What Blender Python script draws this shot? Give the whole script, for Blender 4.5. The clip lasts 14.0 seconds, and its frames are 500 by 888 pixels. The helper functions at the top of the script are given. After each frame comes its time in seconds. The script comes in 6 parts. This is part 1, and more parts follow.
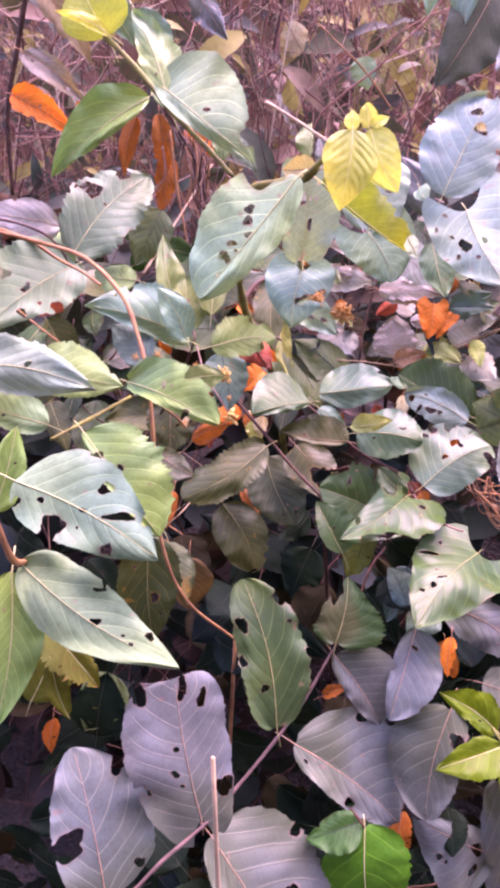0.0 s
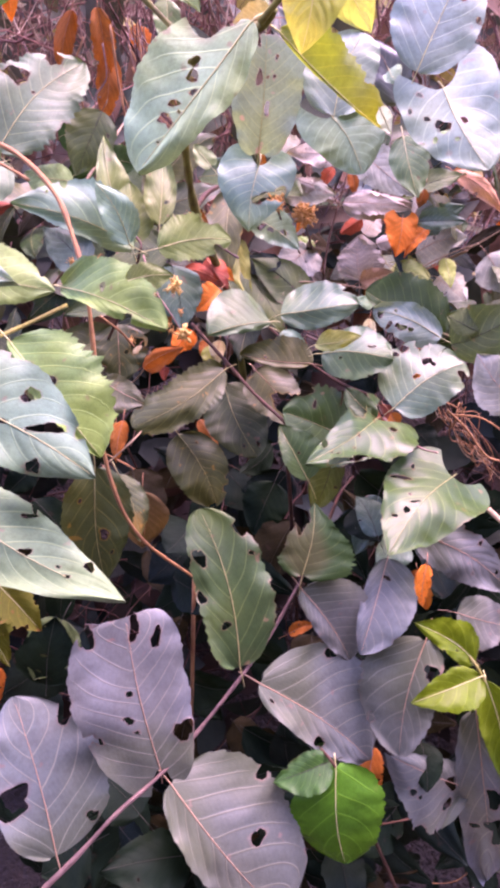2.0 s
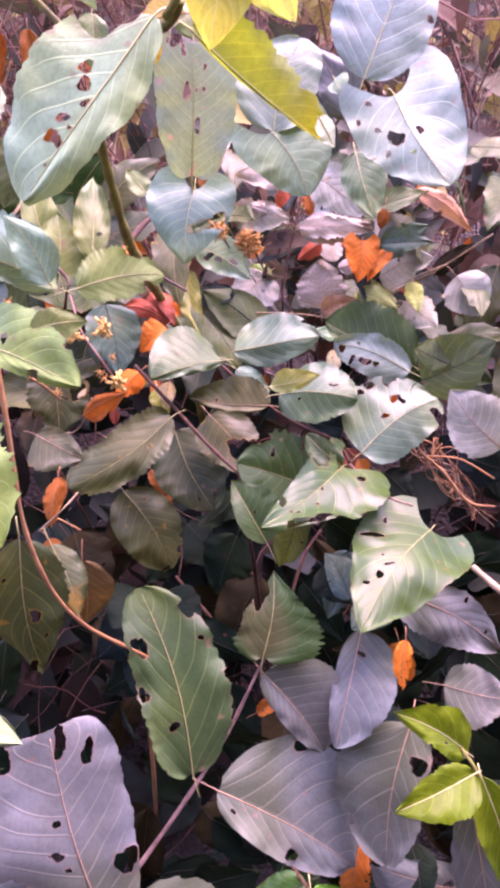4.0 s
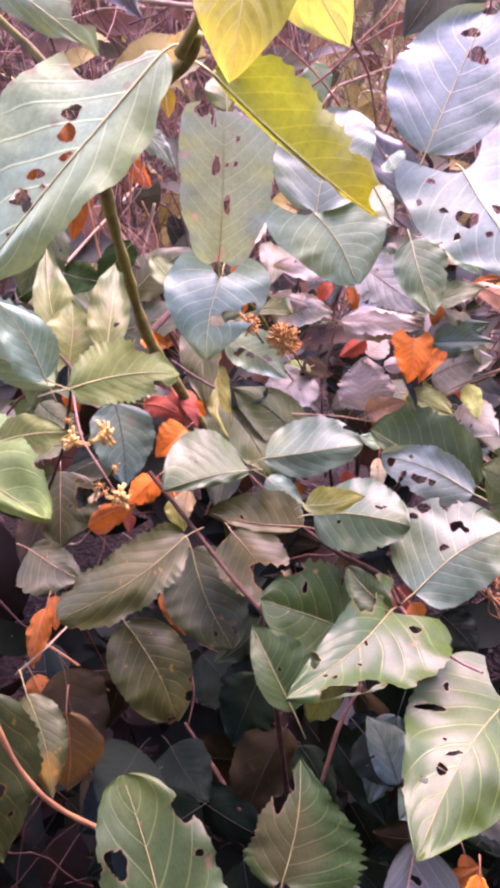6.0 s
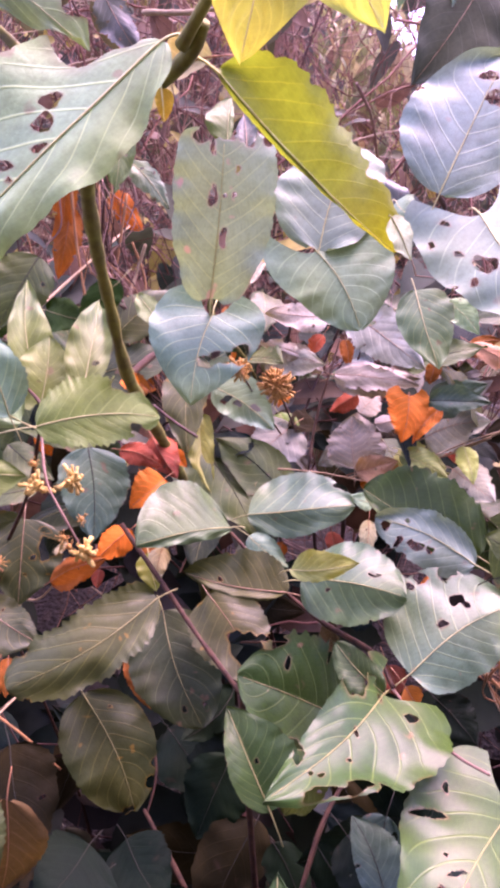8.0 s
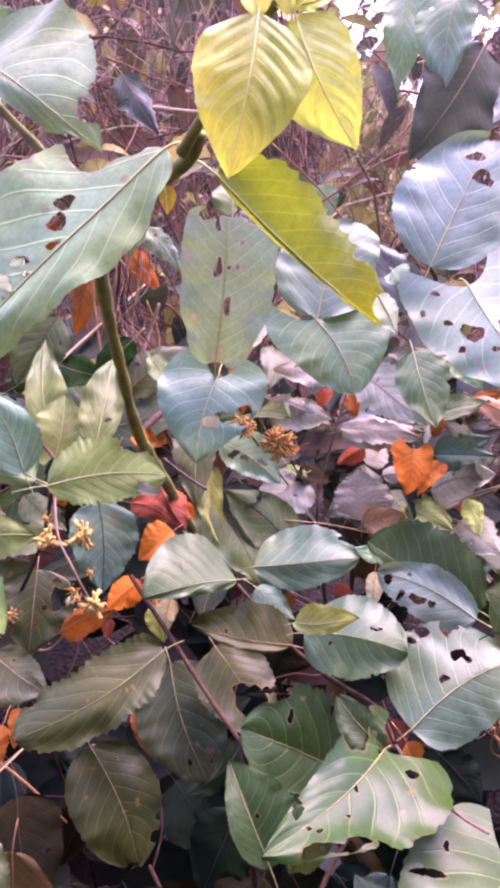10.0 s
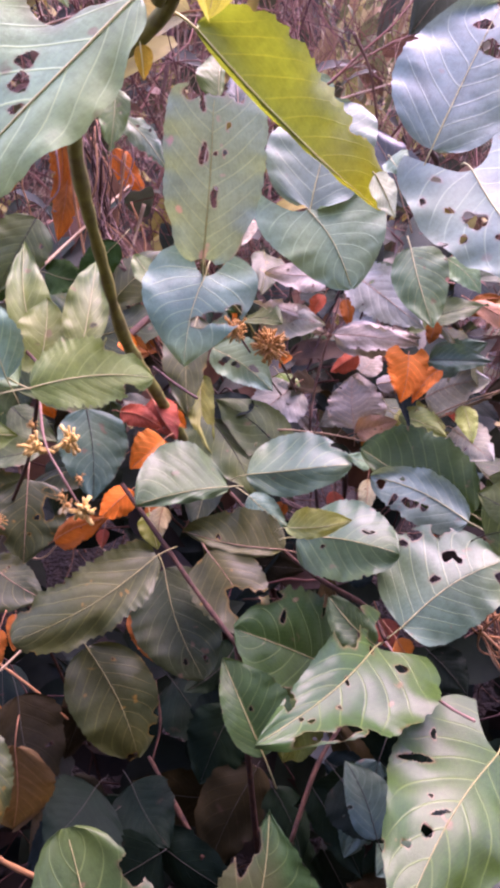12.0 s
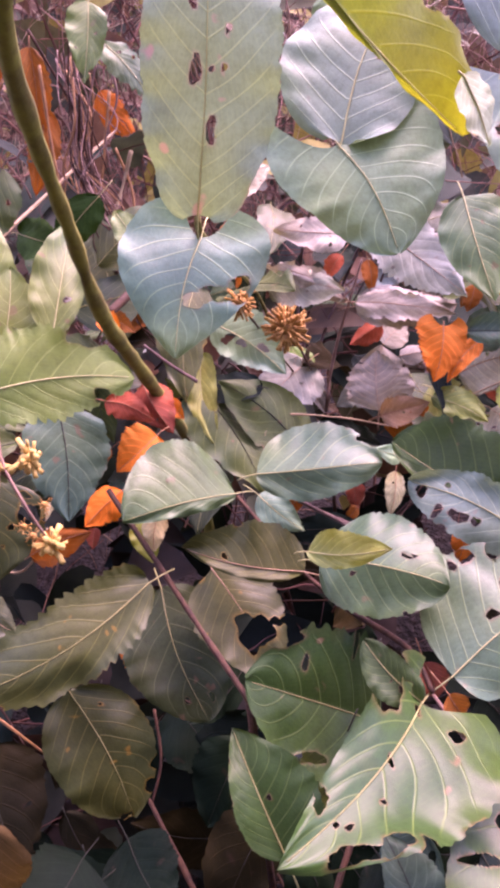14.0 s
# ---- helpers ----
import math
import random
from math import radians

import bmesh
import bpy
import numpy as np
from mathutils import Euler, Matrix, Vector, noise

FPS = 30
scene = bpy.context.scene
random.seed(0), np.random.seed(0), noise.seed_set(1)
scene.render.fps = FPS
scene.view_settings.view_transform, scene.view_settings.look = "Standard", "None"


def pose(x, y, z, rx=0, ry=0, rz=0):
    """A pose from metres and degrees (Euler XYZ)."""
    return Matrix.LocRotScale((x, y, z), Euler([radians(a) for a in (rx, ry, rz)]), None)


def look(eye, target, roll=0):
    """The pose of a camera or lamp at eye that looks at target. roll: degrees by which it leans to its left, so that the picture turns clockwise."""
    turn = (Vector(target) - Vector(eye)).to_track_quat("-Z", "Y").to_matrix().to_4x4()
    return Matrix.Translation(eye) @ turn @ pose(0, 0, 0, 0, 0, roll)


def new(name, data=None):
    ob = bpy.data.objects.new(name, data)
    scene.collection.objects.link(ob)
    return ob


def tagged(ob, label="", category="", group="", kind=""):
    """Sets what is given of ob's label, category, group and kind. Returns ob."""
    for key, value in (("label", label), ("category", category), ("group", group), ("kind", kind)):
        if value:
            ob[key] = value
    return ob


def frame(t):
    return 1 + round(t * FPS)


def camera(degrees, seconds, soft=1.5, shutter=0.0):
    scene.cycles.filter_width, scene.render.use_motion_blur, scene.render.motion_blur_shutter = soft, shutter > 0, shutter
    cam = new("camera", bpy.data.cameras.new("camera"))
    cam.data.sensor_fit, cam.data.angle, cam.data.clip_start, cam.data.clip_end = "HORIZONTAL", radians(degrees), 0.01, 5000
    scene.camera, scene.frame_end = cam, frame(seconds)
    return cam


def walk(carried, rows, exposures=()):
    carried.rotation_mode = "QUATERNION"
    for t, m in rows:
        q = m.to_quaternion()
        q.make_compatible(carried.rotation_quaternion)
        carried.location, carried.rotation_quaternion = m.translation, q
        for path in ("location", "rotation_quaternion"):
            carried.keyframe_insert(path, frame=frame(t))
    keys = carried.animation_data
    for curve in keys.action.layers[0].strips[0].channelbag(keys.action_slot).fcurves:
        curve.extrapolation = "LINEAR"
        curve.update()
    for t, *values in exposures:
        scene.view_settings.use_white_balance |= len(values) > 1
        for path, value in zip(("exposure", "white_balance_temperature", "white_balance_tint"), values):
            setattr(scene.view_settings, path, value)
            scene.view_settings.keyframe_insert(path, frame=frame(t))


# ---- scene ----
cam = camera(41.1, 14.0, soft=4.0)
PATH = [
    (0, (0.013, 0.012, 1.349), (-0.026, 1.865, 0.597), -0.8),
    (0.5, (0.015, 0.02, 1.348), (-0.026, 1.87, 0.589), -1.0),
    (1, (0.017, 0.039, 1.332), (0.036, 1.868, 0.522), -0.9),
    (1.5, (0.013, 0.051, 1.322), (0.054, 1.868, 0.488), -0.8),
    (2, (0.017, 0.053, 1.3), (0.088, 1.848, 0.421), -0.5),
    (2.5, (0.02, 0.055, 1.288), (0.088, 1.851, 0.409), -1.4),
    (3, (0.031, 0.083, 1.285), (0.13, 1.872, 0.395), -1.4),
    (3.2, (0.034, 0.092, 1.294), (0.169, 1.883, 0.414), -0.8),
    (5.3, (0.061, 0.189, 1.286), (0.098, 2.066, 0.599), -5.8),
    (5.5, (0.057, 0.199, 1.281), (0.035, 2.088, 0.624), -4.5),
    (6, (0.059, 0.219, 1.283), (0.089, 2.136, 0.712), -1.4),
    (6.5, (0.056, 0.231, 1.279), (0.094, 2.159, 0.748), 0.2),
    (7, (0.053, 0.249, 1.276), (0.118, 2.18, 0.759), 2.7),
    (7.5, (0.053, 0.258, 1.28), (0.105, 2.198, 0.796), 1.5),
    (8, (0.056, 0.258, 1.272), (0.148, 2.213, 0.859), 1.8),
    (8.2, (0.054, 0.255, 1.266), (0.132, 2.214, 0.869), 2.0),
    (10.3, (0.067, 0.243, 1.283), (0.106, 2.223, 1.006), 1.6),
    (10.5, (0.069, 0.244, 1.282), (0.119, 2.222, 0.991), 1.5),
    (11, (0.064, 0.241, 1.272), (0.071, 2.194, 0.843), 1.6),
    (11.5, (0.061, 0.237, 1.268), (0.088, 2.177, 0.781), 1.1),
    (12, (0.065, 0.252, 1.272), (0.129, 2.181, 0.749), 1.2),
    (12.5, (0.064, 0.289, 1.274), (0.25, 2.213, 0.761), 5.3),
    (13, (0.072, 0.308, 1.282), (0.248, 2.237, 0.783), 1.5),
    (13.5, (0.069, 0.321, 1.269), (0.135, 2.259, 0.78), -0.2),
    (14, (0.064, 0.341, 1.273), (0.115, 2.234, 0.63), 0.3),
]
walk(cam, [(t, look(eye, target, roll)) for t, eye, target, roll in PATH], [(0.0, 3.19, 6500, 84), (2.0, 3.15, 6500, 84), (3.0, 3.25, 6500, 84), (5.5, 3.24, 6700, 85), (6.5, 3.12, 6650, 83), (8.0, 3.07, 6600, 82), (10.5, 2.9, 6350, 74), (11.2, 2.77, 6350, 72), (12.0, 2.81, 6350, 74), (13.0, 2.95, 7000, 88), (14.0, 2.96, 6750, 81)])

# ---- daylight: an open, hazy sky over the bank, a soft high sun behind the camera ----
world = bpy.data.worlds.new("sky")
scene.world = world
world.use_nodes = True
wn = world.node_tree
sky = wn.nodes.new("ShaderNodeTexSky")
sky.sky_type, sky.sun_disc = "NISHITA", False
sky.sun_elevation, sky.sun_rotation = radians(66), radians(37)
sky.air_density, sky.dust_density, sky.ozone_density = 1.0, 2.3, 1.1
wn.nodes["Background"].inputs["Strength"].default_value = 0.15
wn.links.new(sky.outputs[0], wn.nodes["Background"].inputs[0])
sun = new("sun", bpy.data.lights.new("sun", "SUN"))
sun.data.energy, sun.data.angle, sun.data.color = 1.0, radians(45), (1.0, 0.95, 0.90)
sun.matrix_basis = look((1.1, 1.5, 5.0), (0.1, 0.6, 1.0))


# ---- materials ----
def material(name):
    m = bpy.data.materials.new(name)
    m.use_nodes = True
    return m, m.node_tree, m.node_tree.nodes["Principled BSDF"]


def node(nt, kind, **values):
    n = nt.nodes.new(kind)
    for key, value in values.items():
        n.inputs[key.replace("_", " ")].default_value = value
    return n


def calc(nt, op, a, b=None, clamp=False):
    n = nt.nodes.new("ShaderNodeMath")
    n.operation, n.use_clamp = op, clamp
    for i, v in enumerate((a, b)):
        if v is None:
            continue
        if isinstance(v, (int, float)):
            n.inputs[i].default_value = v
        else:
            nt.links.new(v, n.inputs[i])
    return n.outputs[0]


def ramp(nt, value, lo, hi):
    n = nt.nodes.new("ShaderNodeMapRange")
    n.interpolation_type = "SMOOTHSTEP"
    nt.links.new(value, n.inputs[0])
    n.inputs[1].default_value, n.inputs[2].default_value = lo, hi
    return n.outputs[0]


def mixed(nt, fac, a, b, mode="MIX"):
    n = nt.nodes.new("ShaderNodeMix")
    n.data_type, n.blend_type = "RGBA", mode
    for i, v in ((0, fac), (6, a), (7, b)):
        if isinstance(v, (int, float)):
            n.inputs[i].default_value = v
        elif isinstance(v, tuple):
            n.inputs[i].default_value = (*v, 1)
        else:
            nt.links.new(v, n.inputs[i])
    return n.outputs[2]


def leaf_material(name, veins, vein_tone, rough, sheen, glow, spots, spot_tone, coat=0.0, shine=0.5, bloom=(1.0, 1.0, 1.0), vein=0.62, blotch=0.35, vary=1.0, washed=0.0):
    """A leaf blade: side veins from the blade's own (u, v), mottling, blemishes, some light through the blade."""
    m, nt, bsdf = material(name)
    uv = nt.nodes.new("ShaderNodeUVMap")
    sep = nt.nodes.new("ShaderNodeSeparateXYZ")
    nt.links.new(uv.outputs[0], sep.inputs[0])
    u, v = sep.outputs[0], sep.outputs[1]
    across = calc(nt, "ABSOLUTE", calc(nt, "SUBTRACT", calc(nt, "MULTIPLY", v, 2.0), 1.0))
    info = nt.nodes.new("ShaderNodeObjectInfo")
    tex = nt.nodes.new("ShaderNodeTexCoord")
    shift = nt.nodes.new("ShaderNodeVectorMath")
    shift.operation = "MULTIPLY_ADD"
    nt.links.new(info.outputs["Random"], shift.inputs[0])
    shift.inputs[1].default_value = (7.0, 3.0, 5.0)
    nt.links.new(tex.outputs["Object"], shift.inputs[2])
    big = node(nt, "ShaderNodeTexNoise", Scale=28.0, Detail=4.0, Roughness=0.6)
    fine = node(nt, "ShaderNodeTexNoise", Scale=320.0, Detail=5.0, Roughness=0.7)
    spot = node(nt, "ShaderNodeTexNoise", Scale=75.0, Detail=2.0, Roughness=0.5)
    net = node(nt, "ShaderNodeTexVoronoi", Scale=420.0)
    net.feature = "DISTANCE_TO_EDGE"
    for n in (big, fine, spot, net):
        nt.links.new(shift.outputs[0], n.inputs["Vector"])
    lean = calc(nt, "MULTIPLY", across, calc(nt, "ADD", calc(nt, "MULTIPLY", across, 0.11), 0.20))
    phase = calc(nt, "MULTIPLY", calc(nt, "SUBTRACT", u, lean), veins)
    wob = calc(nt, "MULTIPLY", calc(nt, "SUBTRACT", big.outputs[0], 0.5), 0.14)
    swung = calc(nt, "ADD", phase, wob)
    near = calc(nt, "ABSOLUTE", calc(nt, "SUBTRACT", calc(nt, "FRACT", swung), 0.5))
    side = calc(nt, "MULTIPLY", ramp(nt, near, 0.435, 0.492), ramp(nt, across, 1.0, 0.7))
    # fine cross veins between the side veins
    rung = calc(nt, "ADD", calc(nt, "MULTIPLY", across, 17.0), calc(nt, "ADD", calc(nt, "MULTIPLY", swung, 1.3), calc(nt, "MULTIPLY", fine.outputs[0], 1.6)))
    cross = ramp(nt, calc(nt, "ABSOLUTE", calc(nt, "SUBTRACT", calc(nt, "FRACT", rung), 0.5)), 0.36, 0.5)
    worn = nt.nodes.new("ShaderNodeAttribute")
    worn.attribute_name = "worn"
    drift = node(nt, "ShaderNodeTexNoise", Scale=13.0, Detail=2.0)
    nt.links.new(shift.outputs[0], drift.inputs["Vector"])
    hue = mixed(nt, ramp(nt, drift.outputs[0], 0.35, 0.65), mixed(nt, 1.0, info.outputs["Color"], (1.20, 1.10, 0.72), "MULTIPLY"), mixed(nt, 1.0, info.outputs["Color"], (0.84, 0.97, 1.02), "MULTIPLY"))
    hue = mixed(nt, vary, info.outputs["Color"], hue)
    tone = mixed(nt, calc(nt, "MULTIPLY", ramp(nt, big.outputs[0], 0.3, 0.75), 0.55), hue, (0.5, 0.5, 0.46), "MULTIPLY")
    tone = mixed(nt, calc(nt, "MULTIPLY", ramp(nt, fine.outputs[0], 0.35, 0.75), 0.38), tone, (0.45, 0.42, 0.36), "MULTIPLY")
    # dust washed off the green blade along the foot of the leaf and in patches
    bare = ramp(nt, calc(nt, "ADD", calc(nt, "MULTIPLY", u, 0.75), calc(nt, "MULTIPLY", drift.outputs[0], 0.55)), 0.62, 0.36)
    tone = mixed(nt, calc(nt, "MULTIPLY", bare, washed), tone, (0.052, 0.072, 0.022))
    pale = mixed(nt, 0.4, mixed(nt, 1.0, info.outputs["Color"], (2.0, 1.75, 1.25), "MULTIPLY"), mixed(nt, 1.0, info.outputs["Color"], vein_tone, "ADD"))
    tone = mixed(nt, calc(nt, "MULTIPLY", cross, 0.10), tone, pale)
    tone = mixed(nt, calc(nt, "MULTIPLY", side, vein), tone, pale)
    mark = calc(nt, "MULTIPLY", ramp(nt, spot.outputs[0], 0.69, 0.74), spots)
    tone = mixed(nt, mark, tone, spot_tone)
    patch = calc(nt, "MULTIPLY", ramp(nt, drift.outputs[0], 0.68, 0.78), calc(nt, "MULTIPLY", spots, blotch))
    tone = mixed(nt, patch, tone, spot_tone)
    edge = calc(nt, "MULTIPLY", ramp(nt, across, 0.93, 1.0), calc(nt, "MULTIPLY", ramp(nt, big.outputs[0], 0.52, 0.7), calc(nt, "MULTIPLY", spots, 0.6)))
    tone = mixed(nt, edge, tone, spot_tone)
    rim = calc(nt, "MULTIPLY", worn.outputs["Fac"], calc(nt, "ADD", calc(nt, "MULTIPLY", big.outputs[0], 0.9), 0.15), True)
    tone = mixed(nt, rim, tone, spot_tone)
    nt.links.new(tone, bsdf.inputs["Base Color"])
    nt.links.new(calc(nt, "ADD", calc(nt, "MULTIPLY", fine.outputs[0], 0.22), rough - 0.11), bsdf.inputs["Roughness"])
    bsdf.inputs["Sheen Weight"].default_value = sheen
    bsdf.inputs["Sheen Roughness"].default_value = 0.45
    bsdf.inputs["Sheen Tint"].default_value = (*bloom, 1)
    bsdf.inputs["Specular IOR Level"].default_value = shine
    bsdf.inputs["Coat Weight"].default_value = coat
    bsdf.inputs["Coat Roughness"].default_value = 0.25
    bump = node(nt, "ShaderNodeBump", Strength=0.35, Distance=0.0005)
    relief = calc(nt, "SUBTRACT", calc(nt, "MULTIPLY", fine.outputs[0], 0.5), calc(nt, "MULTIPLY", side, 0.9))
    relief = calc(nt, "ADD", relief, calc(nt, "MULTIPLY", ramp(nt, net.outputs["Distance"], 0.0, 0.18), 0.10))
    nt.links.new(relief, bump.inputs["Height"])
    nt.links.new(bump.outputs[0], bsdf.inputs["Normal"])
    thru = node(nt, "ShaderNodeBsdfTranslucent")
    nt.links.new(mixed(nt, 1.0, tone, (1.0, 1.0, 0.55), "MULTIPLY"), thru.inputs[0])
    mix = node(nt, "ShaderNodeMixShader", Fac=glow)
    nt.links.new(bsdf.outputs[0], mix.inputs[1])
    nt.links.new(thru.outputs[0], mix.inputs[2])
    nt.links.new(mix.outputs[0], nt.nodes["Material Output"].inputs[0])
    return m


BLADE = leaf_material("matte_leaf_blade", 9, (0.10, 0.10, 0.04), 0.44, 0.03, 0.22, 0.55, (0.20, 0.11, 0.06), shine=0.26)
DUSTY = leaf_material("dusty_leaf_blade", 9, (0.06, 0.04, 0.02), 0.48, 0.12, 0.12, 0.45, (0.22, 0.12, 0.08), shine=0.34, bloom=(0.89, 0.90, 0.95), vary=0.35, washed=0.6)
SHINY = leaf_material("shiny_leaf_blade", 9, (0.14, 0.14, 0.05), 0.42, 0.0, 0.18, 0.4, (0.20, 0.12, 0.06), shine=0.40)
SATINY = leaf_material("satin_leaf_blade", 9, (0.16, 0.16, 0.05), 0.39, 0.0, 0.10, 0.5, (0.26, 0.13, 0.06), shine=0.34)
POWDERY = leaf_material("powdery_leaf_blade", 9, (0.05, 0.05, 0.04), 0.52, 0.14, 0.20, 0.35, (0.24, 0.14, 0.09), shine=0.28, bloom=(0.95, 0.97, 0.95), vary=0.55)
BLUSHED = leaf_material("blushed_leaf_blade", 9, (0.16, 0.15, 0.03), 0.48, 0.10, 0.20, 0.85, (0.60, 0.36, 0.31), shine=0.28, bloom=(0.95, 0.97, 0.95), vein=0.32, blotch=0.8, vary=0.4)
AUTUMN = leaf_material("turning_leaf_blade", 9, (0.16, 0.12, 0.03), 0.46, 0.0, 0.16, 0.5, (0.36, 0.19, 0.02), shine=0.33, blotch=1.0)
# shade put into the blade itself: little gloss, faint veins
DIM = leaf_material("shade_dimmed_blade", 9, (0.01, 0.01, 0.005), 0.62, 0.0, 0.10, 0.3, (0.05, 0.03, 0.02), shine=0.07, vein=0.35)
YOUNG = leaf_material("young_leaf_blade", 10, (0.02, 0.02, 0.01), 0.48, 0.15, 0.40, 0.15, (0.45, 0.30, 0.05), vein=0.3)
GLOSSY = leaf_material("glossy_leaf_blade", 6, (0.03, 0.05, 0.01), 0.33, 0.0, 0.2, 0.1, (0.20, 0.16, 0.05), 0.02, shine=0.10)
DRY = leaf_material("dry_leaf_blade", 8, (0.02, 0.0, 0.0), 0.65, 0.0, 0.30, 0.7, (0.16, 0.06, 0.015), shine=0.15, blotch=0.8)


def bark_material(name, tone, dark, rough=0.7, stretch=60.0):
    m, nt, bsdf = material(name)
    tex = nt.nodes.new("ShaderNodeTexCoord")
    a = node(nt, "ShaderNodeTexNoise", Scale=stretch, Detail=4.0, Roughness=0.65)
    b = node(nt, "ShaderNodeTexNoise", Scale=stretch * 7, Detail=3.0)
    for n in (a, b):
        nt.links.new(tex.outputs["Object"], n.inputs["Vector"])
    c = mixed(nt, ramp(nt, a.outputs[0], 0.35, 0.7), tone, dark)
    c = mixed(nt, calc(nt, "MULTIPLY", b.outputs[0], 0.4), c, dark)
    nt.links.new(c, bsdf.inputs["Base Color"])
    bsdf.inputs["Roughness"].default_value = rough
    bsdf.inputs["Specular IOR Level"].default_value = 0.25
    bump = node(nt, "ShaderNodeBump", Strength=0.5, Distance=0.0008)
    nt.links.new(b.outputs[0], bump.inputs["Height"])
    nt.links.new(bump.outputs[0], bsdf.inputs["Normal"])
    return m


RUSSET = bark_material("russet_stem", (0.37, 0.19, 0.065), (0.24, 0.11, 0.045))
GREENSTEM = bark_material("green_stem", (0.21, 0.21, 0.035), (0.10, 0.085, 0.022))
MAUVE = bark_material("mauve_twig", (0.16, 0.10, 0.075), (0.07, 0.042, 0.034), 0.7, 130.0)
BROWN = bark_material("brown_twig", (0.088, 0.040, 0.018), (0.032, 0.015, 0.008), 0.75, 140.0)
STRAW = bark_material("straw_stem", (0.38, 0.28, 0.15), (0.24, 0.16, 0.08))
DEADWOOD = bark_material("dead_stem", (0.30, 0.18, 0.12), (0.14, 0.08, 0.06))
RIB = bark_material("leaf_rib", (0.44, 0.44, 0.18), (0.36, 0.35, 0.14), 0.55)
RIB_OLIVE = bark_material("olive_leaf_rib", (0.30, 0.29, 0.10), (0.22, 0.20, 0.07), 0.55)
RIB_RED = bark_material("reddish_leaf_rib", (0.42, 0.27, 0.15), (0.32, 0.19, 0.10), 0.55)
RIB_YOUNG = bark_material("young_leaf_rib", (0.80, 0.76, 0.30), (0.70, 0.64, 0.22), 0.5)
# rib darkened to go with the shade-toned blades
RIB_DARK = bark_material("dull_leaf_rib", (0.035, 0.038, 0.02), (0.025, 0.024, 0.014), 0.7)
RIB_DRY = bark_material("dry_leaf_rib", (0.36, 0.17, 0.07), (0.26, 0.11, 0.05), 0.7)
SEED = bark_material("seed_head", (0.60, 0.34, 0.08), (0.34, 0.17, 0.05), 0.75, 400.0)
PETAL = bark_material("yellow_florets", (0.78, 0.56, 0.16), (0.55, 0.34, 0.09), 0.7, 300.0)


# ---- mesh helpers ----
def part(name, bm, mat, parent, label=""):
    me = bpy.data.meshes.new(name)
    bm.normal_update()
    bm.to_mesh(me)
    bm.free()
    me.materials.append(mat)
    me.shade_smooth()
    ob = new(name, me)
    if parent is not None:
        ob.parent = parent
        ob.matrix_parent_inverse = parent.matrix_basis.inverted()
    if label:
        ob["label"] = label
    return ob


def thing(name, at, label, category, group=""):
    ob = new(name)
    ob.matrix_basis = pose(*at)
    ob.empty_display_size = 0.02
    return tagged(ob, label, category, group)


def curve_points(points, steps):
    """A smooth line through the points (Catmull-Rom)."""
    p = [Vector(q) for q in points]
    p = [2 * p[0] - p[1], *p, 2 * p[-1] - p[-2]]
    out = []
    for i in range(1, len(p) - 2):
        for k in range(steps):
            t = k / steps
            a, b, c, d = p[i - 1], p[i], p[i + 1], p[i + 2]
            out.append(0.5 * (2 * b + (c - a) * t + (2 * a - 5 * b + 4 * c - d) * t * t + (3 * b - a - 3 * c + d) * t ** 3))
    return out + [p[-2]]


def sweep(bm, line, r0, r1, sides=8, knots=0.0):
    """A tapered tube along a line, with slight swellings."""
    rings, n = [], len(line)
    ref = Vector((0.31, 0.52, 0.79))
    for i, c in enumerate(line):
        d = (line[min(i + 1, n - 1)] - line[max(i - 1, 0)]).normalized()
        a = d.cross(ref).normalized()
        b = d.cross(a)
        t = i / (n - 1)
        r = r0 + (r1 - r0) * t
        r *= 1 + knots * noise.noise(c * 55)
        rings.append([bm.verts.new(c + r * (math.cos(w) * a + math.sin(w) * b)) for w in (2 * math.pi * k / sides for k in range(sides))])
    for p, q in zip(rings, rings[1:]):
        for k in range(sides):
            bm.faces.new((p[k], p[(k + 1) % sides], q[(k + 1) % sides], q[k]))
    bm.faces.new(rings[0][::-1])
    bm.faces.new(rings[-1])


def stem(parent, points, r0, r1, mat, name="stem", label="", steps=8, knots=0.4):
    bm = bmesh.new()
    sweep(bm, curve_points(points, steps), r0, r1, 8, knots)
    return part(name, bm, mat, parent, label)


